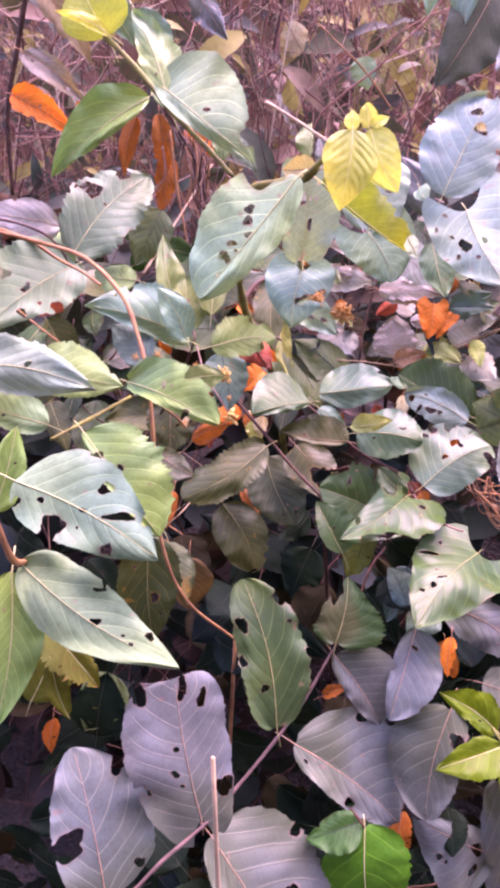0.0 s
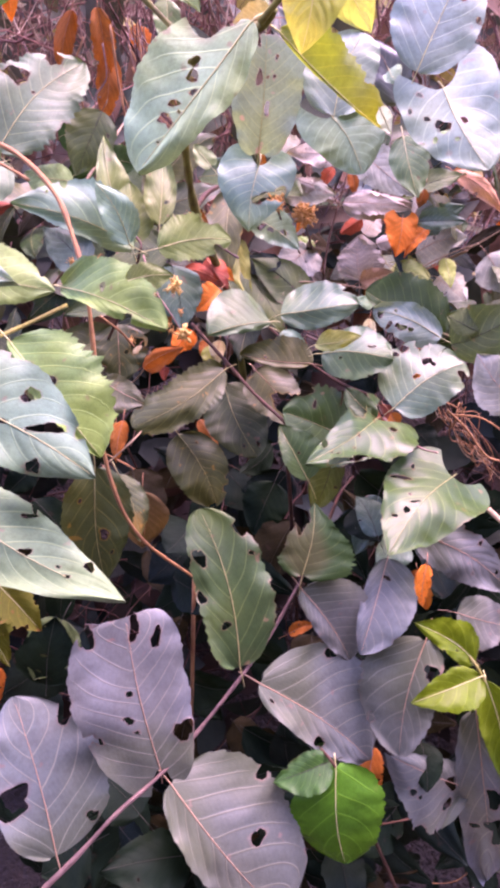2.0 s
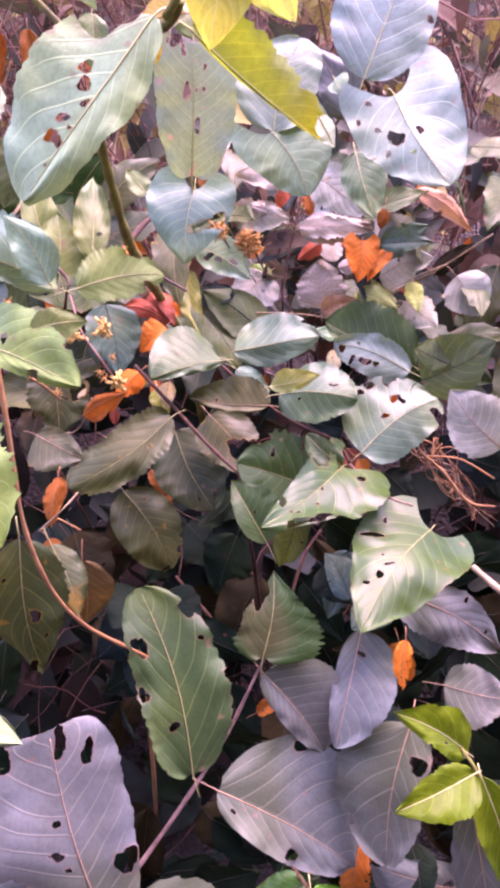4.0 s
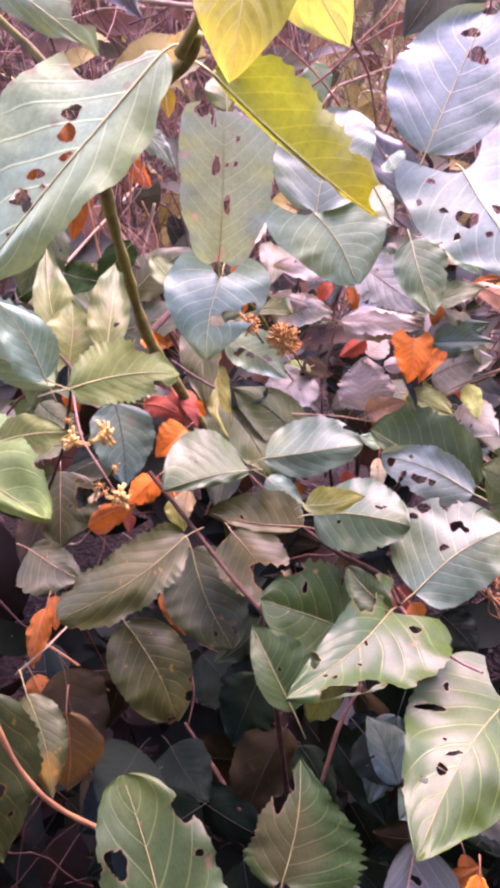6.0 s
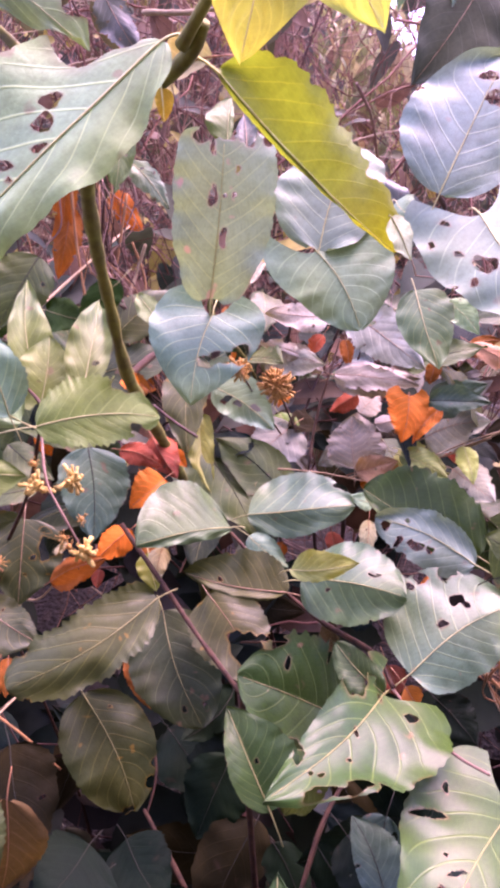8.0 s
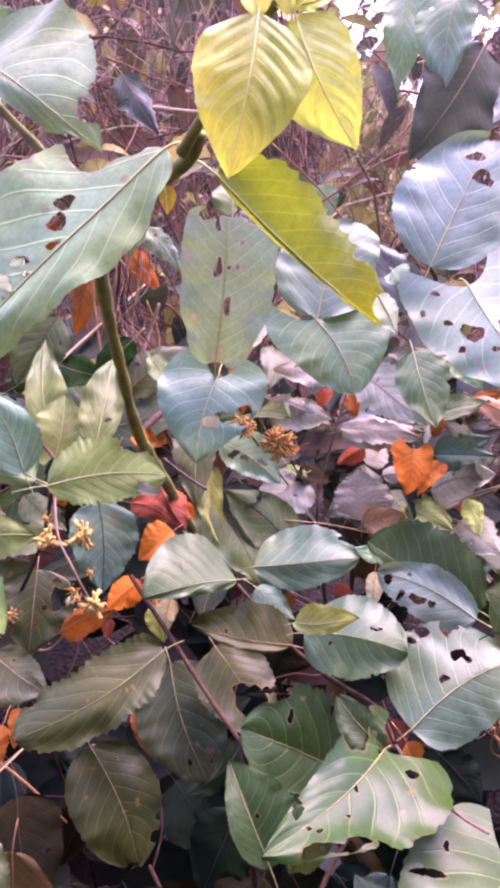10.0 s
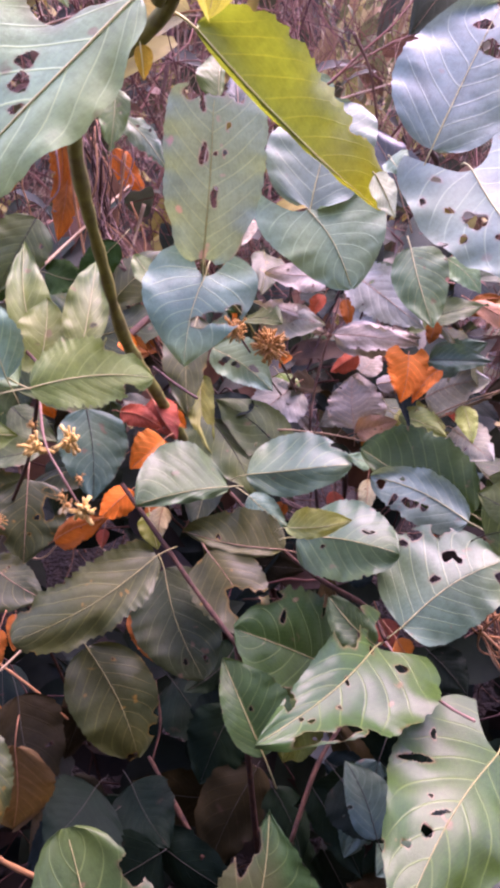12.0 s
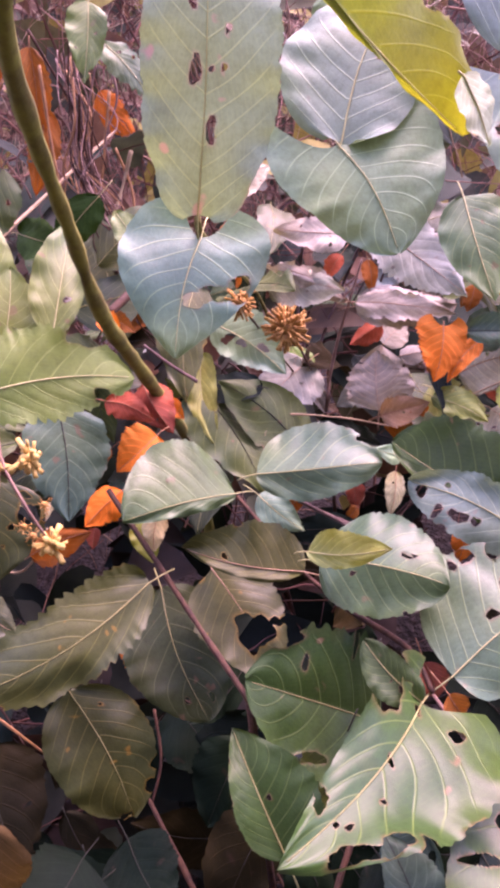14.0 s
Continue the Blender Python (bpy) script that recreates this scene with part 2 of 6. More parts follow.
TINTS = {
    "seafoam": (0.138, 0.255, 0.150), "minty": (0.165, 0.290, 0.130), "rosy": (0.48, 0.29, 0.21), "amber": (0.72, 0.40, 0.04),
    "deep": (0.042, 0.064, 0.026), "deep2": (0.030, 0.072, 0.013),
    "pale": (0.25, 0.42, 0.22), "white": (0.38, 0.47, 0.36), "green": (0.155, 0.29, 0.075), "dusk": (0.106, 0.128, 0.106), "dusk2": (0.146, 0.172, 0.146), "dusk3": (0.068, 0.088, 0.070), "frost": (0.115, 0.205, 0.105), "satin": (0.034, 0.085, 0.014), "glint": (0.078, 0.15, 0.065), "glow": (0.205, 0.315, 0.235), "blush": (0.37, 0.53, 0.34), "olive": (0.064, 0.082, 0.022),
    # dark, slate, umber: near-black, shade put into green and brown leaf colour
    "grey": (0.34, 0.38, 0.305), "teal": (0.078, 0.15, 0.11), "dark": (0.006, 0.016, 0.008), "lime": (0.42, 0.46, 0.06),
    "yellow": (0.73, 0.74, 0.15), "mustard": (0.28, 0.32, 0.022), "orange": (0.74, 0.195, 0.018), "rust": (0.39, 0.120, 0.020),
    "pink": (0.38, 0.35, 0.28), "brown": (0.13, 0.09, 0.04), "crimson": (0.40, 0.09, 0.05), "sage": (0.20, 0.33, 0.14),
    "gloss": (0.045, 0.155, 0.010), "straw": (0.50, 0.42, 0.22), "mint": (0.20, 0.34, 0.21),
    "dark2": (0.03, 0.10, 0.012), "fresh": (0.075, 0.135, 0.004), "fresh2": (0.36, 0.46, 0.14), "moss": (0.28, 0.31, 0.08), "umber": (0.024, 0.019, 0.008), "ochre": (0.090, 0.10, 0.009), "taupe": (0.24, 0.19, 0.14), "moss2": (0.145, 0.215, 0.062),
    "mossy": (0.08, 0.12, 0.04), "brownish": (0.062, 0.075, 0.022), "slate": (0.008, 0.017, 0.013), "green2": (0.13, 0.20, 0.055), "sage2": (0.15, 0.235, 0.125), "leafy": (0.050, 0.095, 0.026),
}
SHAPES = {"bluff": (0.34, 0.20, 0.12), "blunt": (0.30, 0.14, 0.02), "strap": (0.40, 0.55, 0.0), "acute": (0.45, 1.25, 0.04), "cordate": (0.30, 0.90, 0.20), "eared": (0.14, 0.62, 0.30), "broad": (0.36, 0.42, 0.0), "deltoid": (0.20, 0.85, 0.14), "ovate": (0.52, 0.95, 0.0), "heart": (0.36, 0.90, 0.10), "oval": (0.46, 0.62, 0.0), "lance": (0.60, 1.00, 0.0)}
BLADES = {"rosy": DRY, "amber": YOUNG, "lime": YOUNG, "yellow": YOUNG, "mustard": YOUNG, "orange": DRY, "rust": DRY, "umber": DIM, "taupe": DRY, "brown": DRY, "crimson": DRY, "straw": DRY,
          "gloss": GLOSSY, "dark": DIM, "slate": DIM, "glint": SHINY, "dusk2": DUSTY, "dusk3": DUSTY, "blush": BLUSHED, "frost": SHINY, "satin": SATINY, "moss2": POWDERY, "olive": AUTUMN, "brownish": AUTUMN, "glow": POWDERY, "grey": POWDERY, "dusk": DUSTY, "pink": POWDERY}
leaf_count = 0


def leaf(parent, base, tip, half, face, tint="green", shape="ovate", fold=0.0, arch=0.06, holes=(), eaten=0.3, ragged=0.8,
         curl=0.0, quilt=0.006, stalk=0.016, detail=1.3, name="leaf", mat=None, rib=None, twist=0.0, bend=None, label=""):
    """One leaf from its base to its tip. half: half widths to the left and right of the rib, seen from the face side.
    fold raises both halves (degrees); arch bows the rib out of the blade, bend within it; holes: (along, across, radius, radius, turn) in leaf lengths; eaten: stray holes and bites."""
    global leaf_count
    leaf_count += 1
    rnd = random.Random(leaf_count * 7919)
    base, tip, face = Vector(base), Vector(tip), Vector(face)
    length = (tip - base).length
    ax = (tip - base).normalized()
    nz = (face - face.dot(ax) * ax).normalized()
    left = nz.cross(ax)
    p, q, lobe = SHAPES[shape]
    peak = (p / (p + q)) ** p * (q / (p + q)) ** q
    nu, nv = max(10, int(58 * detail)), 2 * max(4, int(14 * detail))
    seed = Vector((leaf_count * 3.7, leaf_count * 1.3, 0.0))
    tilt = math.tan(radians(fold))
    quilt *= rnd.uniform(0.5, 1.0)
    spread = 0.72 + 0.33 * (leaf_count * 0.618 % 1)
    sway = 0.055 * math.sin(leaf_count * 2.4) if bend is None else bend
    holes = [(*h, 0.0)[:5] for h in holes]
    teeth = rnd.choice((14, 16, 18))
    wide = (half[0] + half[1]) / length
    for _ in range(int(eaten * 9 + rnd.random())):
        a, s = rnd.uniform(0.15, 0.85), rnd.choice((-1, 1))
        r = rnd.choice((0.008, 0.011, 0.015, 0.022))
        holes.append((a, s * rnd.uniform(0.1, 0.8) * wide / 2, r, r * rnd.uniform(0.6, 1.8), 0.0))
    for _ in range(int(eaten * 7 + rnd.random())):
        a, s = rnd.uniform(0.2, 0.97), rnd.choice((-1, 1))
        w = half[0 if s > 0 else 1] / length * (a ** p) * ((1 - a) ** q) / peak
        r = rnd.uniform(0.02, 0.05)
        holes.append((a, s * (w + 0.3 * r), r, r * rnd.uniform(0.6, 1.2), 0.0))
    flat, place, grid, rims = {}, {}, {}, {}
    bm = bmesh.new()
    for i in range(nu + 1):
        u = 0.004 + 0.994 * (i / nu)
        env = (u ** p) * ((1 - u) ** q) / peak
        for j in range(nv + 1):
            v = 1 - 2 * j / nv
            av, s = abs(v), 1 if v > 0 else -1
            h = half[0 if v >= 0 else 1] / length * env
            rag = 1 + 0.085 * min(ragged, 1.4) ** 2 * (((teeth * u + 0.3 * s) % 1.0) - 0.4) * min(1, 6 * u) + 0.10 * ragged * noise.noise(Vector((u * 8, s * 5, 0)) + seed) + 0.07 * ragged * noise.noise(Vector((u * 30, s * 5, 3)) + seed)
            b = v * h * (1 + (rag - 1) * av ** 4)
            a = u - lobe * av * av * (1 - u) ** 4 * 1.4
            flat[i, j] = (a, b, u, v)
    gone = set()
    for cx, cy, rx, ry, lean in holes:
        turn = rnd.uniform(0, 6.28)
        co, si = math.cos(lean), math.sin(lean)
        for key, (a, b, u, v) in flat.items():
            dx, dy = ((a - cx) * co + (b - cy) * si) / rx, ((b - cy) * co - (a - cx) * si) / ry
            d = math.hypot(dx, dy)
            if d > 1.75:
                continue
            w = math.atan2(dy, dx)
            edge = 1 + 0.22 * math.sin(2 * w + turn) + 0.16 * math.sin(3 * w + 2 * turn) + 0.08 * math.sin(7 * w)
            rims[key] = max(rims.get(key, 0), min(1, max(0, 3.2 - 2.6 * d / edge)))
            if d < edge:
                gone.add(key)
                k = edge / max(d, 0.05)
                place.setdefault(key, (cx + k * (dx * rx * co - dy * ry * si), cy + k * (dx * rx * si + dy * ry * co)))
    layer = bm.loops.layers.uv.new("leaf")
    worn = bm.verts.layers.float.new("worn")
    veins = 9 if shape != "lance" else 8

    def warp(u, v):
        return u * spread + 0.035 * noise.noise(Vector((u * 4, 2 if v > 0 else -2, 7)) + seed)

    def surface(a, b, u, v):
        av = abs(v)
        ph = veins * (warp(u, v) - av * (0.20 + 0.11 * av))
        z = quilt * (abs(math.sin(math.pi * ph)) ** 0.7 - 0.5) * min(1, av * 3) * (1 - av ** 3) * math.sin(math.pi * min(1, u * 1.05)) ** 0.5
        z += abs(b) * tilt + 4 * arch * u * (1 - u) - curl * b * b * 2.5
        z += twist * b * u
        z += 0.065 * noise.noise(Vector((u * 2.3, v * 1.1, 5)) + seed) * (0.25 + av)
        z += 0.05 * av * av * noise.noise(Vector((u * 7, v, 9)) + seed)
        b += sway * math.sin(math.pi * min(1, max(0, a)))
        return base + length * (a * ax + b * left + z * nz)

    for i in range(nu):
        for j in range(nv):
            keys = ((i, j), (i, j + 1), (i + 1, j + 1), (i + 1, j))
            if sum(k in gone for k in keys) >= 3:
                continue
            vs = []
            for k in keys:
                if k not in grid:
                    a, b, u, v = flat[k]
                    if k in place and k in gone:
                        a, b = place[k]
                    grid[k] = bm.verts.new(surface(a, b, u, v))
                    grid[k][worn] = rims.get(k, 0.0)
                vs.append(grid[k])
            f = bm.faces.new(vs[::-1])
            for loop, k in zip(f.loops, keys[::-1]):
                loop[layer].uv = (warp(flat[k][2], flat[k][3]), (flat[k][3] + 1) / 2)
    blade = part(name, bm, mat or BLADES.get(tint, BLADE), parent, label)
    c = TINTS[tint]
    k = rnd.uniform(0.88, 1.1)
    blade.color = (c[0] * k * rnd.uniform(0.95, 1.05), c[1] * k, c[2] * k * rnd.uniform(0.92, 1.08), 1)
    # the rib, a little proud of the blade, with the stalk behind it
    bm = bmesh.new()
    last = 0.95
    for cx, cy, rx, ry, lean in holes:
        if abs(cy) < ry * 0.6 and cx > 0.5:
            last = min(last, cx - rx)
    line = [base - ax * stalk * t - nz * stalk * 0.5 * t * t for t in (1, 0.66, 0.33)]
    line += [surface(u, 0, u, 0) + nz * 0.0003 for u in (0.01 + last * i / 18 for i in range(19))]
    sweep(bm, line, 0.00045 * (0.6 + length * 5), 0.00016, 5)
    part("midrib", bm, rib or (RIB_DRY if BLADES.get(tint) is DRY else RIB_YOUNG if BLADES.get(tint) is YOUNG else RIB_DARK if tint in ("dark", "slate", "dark2", "mossy", "teal", "umber") else RIB_OLIVE if tint in ("deep", "deep2", "olive", "satin", "leafy") else RIB_RED if tint in ("grey", "pink", "dusk", "dusk2", "dusk3", "brownish") else RIB), blade)
    return blade


def ground_z(x, y):
    """The height of the bank: level in front, a slope behind the plants, then gently rising."""
    s = min(1, max(0, (y - 0.15) / 1.35))
    z = 0.78 * s * s * (3 - 2 * s) + 0.05 * max(0, y - 1.5) / (1 + 0.02 * max(0, y - 1.5))
    return z + 0.05 * noise.noise(Vector((x * 1.7, y * 1.7, 0))) + 0.015 * noise.noise(Vector((x * 9, y * 9, 4)))


def rooted(parent, at, top, r, mat):
    """The hidden lower stem of a plant, from the ground to its twigs."""
    a = Vector((at[0], at[1] + 0.06, ground_z(at[0], at[1] + 0.06) - 0.02))
    b = Vector(top)
    m = a.lerp(b, 0.5) + Vector((0.015, 0.05, 0.02))
    stem(parent, [a, m, b], r * 1.3, r, mat, "lower_stem")


def dead_leaf(base, tip, half, face, tint, **more):
    """A withered leaf caught in the plants; a thing of its own."""
    words = {"orange": "withered bright orange leaf caught among green leaves", "rust": "dry rust-brown leaf caught among stems",
             "crimson": "curled dark red dead leaf on a twig", "rosy": "dry salmon-pink leaf caught among grey leaves", "straw": "small dry straw-yellow leaf on a twig"}
    ob = leaf(None, base, tip, half, face, tint, **more)
    ob.name = "dead_leaf"
    return tagged(ob, words[tint], "dead leaf", "dead leaves in the bank")


# ---- the ground and what grows behind the plants ----
def litter_material():
    m, nt, bsdf = material("soil_and_litter")
    tex = nt.nodes.new("ShaderNodeTexCoord")
    a = node(nt, "ShaderNodeTexNoise", Scale=9.0, Detail=6.0, Roughness=0.65)
    b = node(nt, "ShaderNodeTexVoronoi", Scale=38.0)
    c = node(nt, "ShaderNodeTexNoise", Scale=120.0, Detail=4.0)
    for n in (a, b, c):
        nt.links.new(tex.outputs["Object"], n.inputs["Vector"])
    tone = mixed(nt, ramp(nt, a.outputs[0], 0.35, 0.7), (0.016, 0.012, 0.008), (0.034, 0.024, 0.015))
    tone = mixed(nt, calc(nt, "MULTIPLY", ramp(nt, b.outputs["Distance"], 0.45, 0.2), 0.5), tone, (0.06, 0.034, 0.02))
    tone = mixed(nt, calc(nt, "MULTIPLY", c.outputs[0], 0.5), tone, (0.03, 0.024, 0.02))
    nt.links.new(tone, bsdf.inputs["Base Color"])
    bsdf.inputs["Roughness"].default_value = 0.9
    bump = node(nt, "ShaderNodeBump", Strength=0.8, Distance=0.02)
    nt.links.new(c.outputs[0], bump.inputs["Height"])
    nt.links.new(bump.outputs[0], bsdf.inputs["Normal"])
    return m


def island_material(name, tones, rough, glow):
    """Foliage or stems of many pieces, each with a tone of its own."""
    m, nt, bsdf = material(name)
    geo = nt.nodes.new("ShaderNodeNewGeometry")
    r = nt.nodes.new("ShaderNodeValToRGB")
    r.color_ramp.interpolation = "CONSTANT"
    while len(r.color_ramp.elements) < len(tones):
        r.color_ramp.elements.new(0.5)
    for i, (e, c) in enumerate(zip(r.color_ramp.elements, tones)):
        e.position, e.color = i / len(tones), (*c, 1)
    nt.links.new(geo.outputs["Random Per Island"], r.inputs[0])
    tex = nt.nodes.new("ShaderNodeTexCoord")
    a = node(nt, "ShaderNodeTexNoise", Scale=60.0, Detail=4.0)
    nt.links.new(tex.outputs["Object"], a.inputs["Vector"])
    tone = mixed(nt, calc(nt, "MULTIPLY", ramp(nt, a.outputs[0], 0.35, 0.7), 0.5), r.outputs[0], (0.4, 0.4, 0.4), "MULTIPLY")
    nt.links.new(tone, bsdf.inputs["Base Color"])
    bsdf.inputs["Roughness"].default_value = rough
    bsdf.inputs["Specular IOR Level"].default_value = 0.25
    thru = node(nt, "ShaderNodeBsdfTranslucent")
    nt.links.new(tone, thru.inputs[0])
    mix = node(nt, "ShaderNodeMixShader", Fac=glow)
    nt.links.new(bsdf.outputs[0], mix.inputs[1])
    nt.links.new(thru.outputs[0], mix.inputs[2])
    nt.links.new(mix.outputs[0], nt.nodes["Material Output"].inputs[0])
    return m


def joined(name, verts, faces, mat, label, category, kind="stuff"):
    me = bpy.data.meshes.new(name)
    me.from_pydata(verts, [], faces)
    me.materials.append(mat)
    me.shade_smooth()
    return tagged(new(name, me), label, category, kind=kind)


def add_blade(verts, faces, base, ax, nz, length, half, arch, cells=6):
    """A plain leaf of a few faces: folded along its rib, pointed, bowed."""
    left = nz.cross(ax)
    first = len(verts)
    for i in range(cells + 1):
        u = i / cells
        h = half * (max(u, 0.02) ** 0.5) * ((1 - u) ** 0.75) / 0.54 if u < 1 else 0
        c = base + ax * (u * length) + nz * (4 * arch * u * (1 - u) * length - 0.25 * length * u * u)
        verts += [c + left * h + nz * (0.25 * h), c, c - left * h + nz * (0.25 * h)]
    for i in range(cells):
        k = first + 3 * i
        faces += [(k, k + 1, k + 4, k + 3), (k + 1, k + 2, k + 5, k + 4)]


def add_tube(verts, faces, line, r0, r1, sides=4):
    first, n = len(verts), len(line)
    for i, c in enumerate(line):
        d = (line[min(i + 1, n - 1)] - line[max(i - 1, 0)]).normalized()
        a = d.cross(Vector((0.31, 0.82, 0.47))).normalized()
        b = d.cross(a)
        r = r0 + (r1 - r0) * i / (n - 1)
        verts += [c + r * (math.cos(w) * a + math.sin(w) * b) for w in (2 * math.pi * k / sides for k in range(sides))]
    for i in range(n - 1):
        for k in range(sides):
            p, q = first + i * sides + k, first + i * sides + (k + 1) % sides
            faces.append((p, q, q + sides, p + sides))


def wander(rnd, a, d, length, steps, bend):
    line, p, d = [a.copy()], a.copy(), d.normalized()
    for _ in range(steps):
        d = (d + Vector((rnd.gauss(0, bend), rnd.gauss(0, bend), rnd.gauss(0, bend) - 0.03))).normalized()
        p = p + d * (length / steps)
        line.append(p.copy())
    return line


def build_ground():
    side = [-30, -15, -8, -5] + [-3 + 0.1 * i for i in range(61)] + [5, 8, 15, 30]
    deep = [-30, -12, -6, -3] + [-1.5 + 0.08 * i for i in range(70)] + [5, 7, 10, 15, 22, 32, 60]
    verts = [(x, y, ground_z(x, y)) for y in deep for x in side]
    n = len(side)
    faces = [(j * n + i, j * n + i + 1, j * n + n + i + 1, j * n + n + i) for j in range(len(deep) - 1) for i in range(n - 1)]
    joined("ground", verts, faces, litter_material(), "dark soil bank covered with leaf litter", "ground", "structure")


def build_inner_foliage():
    """The leaves that fill the inside of the bank: shade is put into the low tones, light into the upper."""
    rnd, verts, faces, upper = random.Random(11), [], [], ([], [])
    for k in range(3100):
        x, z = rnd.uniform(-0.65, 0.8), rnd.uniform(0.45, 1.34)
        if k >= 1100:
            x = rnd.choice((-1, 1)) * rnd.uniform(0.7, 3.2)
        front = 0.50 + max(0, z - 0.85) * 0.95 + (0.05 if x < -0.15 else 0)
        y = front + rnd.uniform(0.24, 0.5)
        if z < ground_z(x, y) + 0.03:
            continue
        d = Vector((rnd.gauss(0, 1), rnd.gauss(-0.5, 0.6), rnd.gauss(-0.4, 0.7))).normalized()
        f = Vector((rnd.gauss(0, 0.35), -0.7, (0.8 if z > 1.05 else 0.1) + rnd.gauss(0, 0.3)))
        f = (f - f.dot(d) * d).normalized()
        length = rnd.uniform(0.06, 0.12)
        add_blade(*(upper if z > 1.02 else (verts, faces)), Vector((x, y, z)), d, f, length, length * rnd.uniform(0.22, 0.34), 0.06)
    # near-black tones stand for the shade low inside the bank
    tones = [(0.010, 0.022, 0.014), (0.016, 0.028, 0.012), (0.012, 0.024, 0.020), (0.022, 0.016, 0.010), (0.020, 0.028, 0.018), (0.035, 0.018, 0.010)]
    joined("inner_foliage", verts, faces, island_material("shade_toned_leaves", tones, 0.65, 0.2), "green leaves deep inside the bank, shade put into their near-black tones", "foliage")
    # the same filling higher up, its tones lightened for the light there
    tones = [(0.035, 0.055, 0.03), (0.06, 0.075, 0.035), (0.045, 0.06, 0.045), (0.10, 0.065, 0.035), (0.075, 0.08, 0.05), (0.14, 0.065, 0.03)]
    joined("lit_upper_foliage", upper[0], upper[1], island_material("lit_upper_leaves", tones, 0.65, 0.25), "small green and brown leaves among the upper twigs", "foliage")


def build_inner_twigs():
    rnd, verts, faces = random.Random(12), [], []
    for _ in range(420):
        x, z = rnd.uniform(-0.6, 0.75), rnd.uniform(0.5, 1.3)
        y = 0.66 + max(0, z - 0.85) * 0.9 + rnd.uniform(0.0, 0.2)
        d = Vector((rnd.gauss(0, 0.7), rnd.gauss(0, 0.5), rnd.gauss(0.3, 0.8)))
        line = wander(rnd, Vector((x, y, z)), d, rnd.uniform(0.08, 0.25), 6, 0.16)
        if min(p.y - 0.9 * max(0, p.z - 0.85) for p in line) > 0.65:
            add_tube(verts, faces, line, rnd.uniform(0.0008, 0.0018), 0.0005)
    tones = [(0.07, 0.030, 0.019), (0.10, 0.042, 0.027), (0.045, 0.022, 0.016), (0.11, 0.058, 0.032)]
    joined("inner_twigs", verts, faces, island_material("thin_twigs", tones, 0.75, 0.0), "thin reddish brown twigs inside the bank", "twigs")


def build_thicket():
    """Dry stems and hanging stalks behind the plants."""
    rnd, verts, faces = random.Random(13), [], []
    for k in range(8200):
        y = rnd.uniform(1.15, 3.0)
        x = rnd.uniform(-0.75, 0.85) * (0.5 + 0.55 * y)
        if k >= 4600:
            x = rnd.choice((-1, 1)) * (rnd.uniform(0.85, 2.6) + 0.45 * y)
        z = ground_z(x, y) + rnd.uniform(0.0, 1.0) + (y - 1.15) * 0.3
        if (z - 1.1) / (y - 0.25) > 0.12 and 0.14 < (x - 0.07) / (y - 0.25) < 0.34 and rnd.random() < 0.6:
            continue
        if rnd.random() < 0.40:
            d = Vector((rnd.gauss(0, 0.22), rnd.gauss(0, 0.2), rnd.choice((1, 1, -1))))
            size = rnd.uniform(0.4, 1.1)
        else:
            d = Vector((rnd.gauss(0, 1), rnd.gauss(0, 0.5), rnd.gauss(0.2, 0.7)))
            size = rnd.uniform(0.15, 0.6)
        r = rnd.choice((0.0006, 0.0007, 0.0009, 0.0012, 0.0022))
        line = wander(rnd, Vector((x, y, z)), d, size, 9, 0.2)
        if min(p.y for p in line) > 1.05:
            add_tube(verts, faces, line, r, r * 0.5)
    tones = [(0.29, 0.135, 0.088), (0.37, 0.205, 0.135), (0.18, 0.08, 0.055), (0.50, 0.37, 0.23), (0.11, 0.05, 0.037), (0.30, 0.16, 0.105), (0.15, 0.068, 0.046)]
    joined("dry_thicket", verts, faces, island_material("dry_stalks", tones, 0.8, 0.0), "tangle of dry brown stalks and twigs", "thicket")


def build_far_foliage():
    """Leaves among and behind the thicket, thinner to one side where the sky comes through."""
    rnd, verts, faces = random.Random(14), [], []
    for k in range(12500):
        y = rnd.uniform(1.25, 3.0) if rnd.random() < 0.4 else rnd.uniform(3.0, 5.5)
        x = rnd.uniform(-0.8, 0.9) * (0.4 + 0.6 * y)
        if k >= 6500:
            x = rnd.choice((-1, 1)) * (rnd.uniform(0.4, 2.4) + 0.6 * y)
        z = ground_z(x, y) + rnd.uniform(0.02, 1.0) * (0.5 + 0.62 * y)
        rise = (z - 1.28) / max(0.5, y - 0.25)
        side = (x - 0.07) / max(0.5, y - 0.25)
        if rise > 0.22 and 0.10 < side < 0.38 and rnd.random() < 0.5:
            continue
        d = Vector((rnd.gauss(0, 1), rnd.gauss(0, 0.6), rnd.gauss(-0.5, 0.7))).normalized()
        f = Vector((rnd.gauss(0, 0.6), -0.8, 0.6 + rnd.gauss(0, 0.4)))
        f = (f - f.dot(d) * d).normalized()
        length = rnd.uniform(0.05, 0.13) * (0.8 + 0.12 * y)
        add_blade(verts, faces, Vector((x, y, z)), d, f, length, length * rnd.uniform(0.15, 0.32), 0.05, 4)
    tones = [(0.07, 0.08, 0.04), (0.12, 0.12, 0.05), (0.18, 0.12, 0.06), (0.08, 0.09, 0.06), (0.21, 0.12, 0.07), (0.36, 0.31, 0.07)]
    joined("far_foliage", verts, faces, island_material("far_leaves", tones, 0.6, 0.25), "dark leaves and withered scrub behind the bank", "foliage")


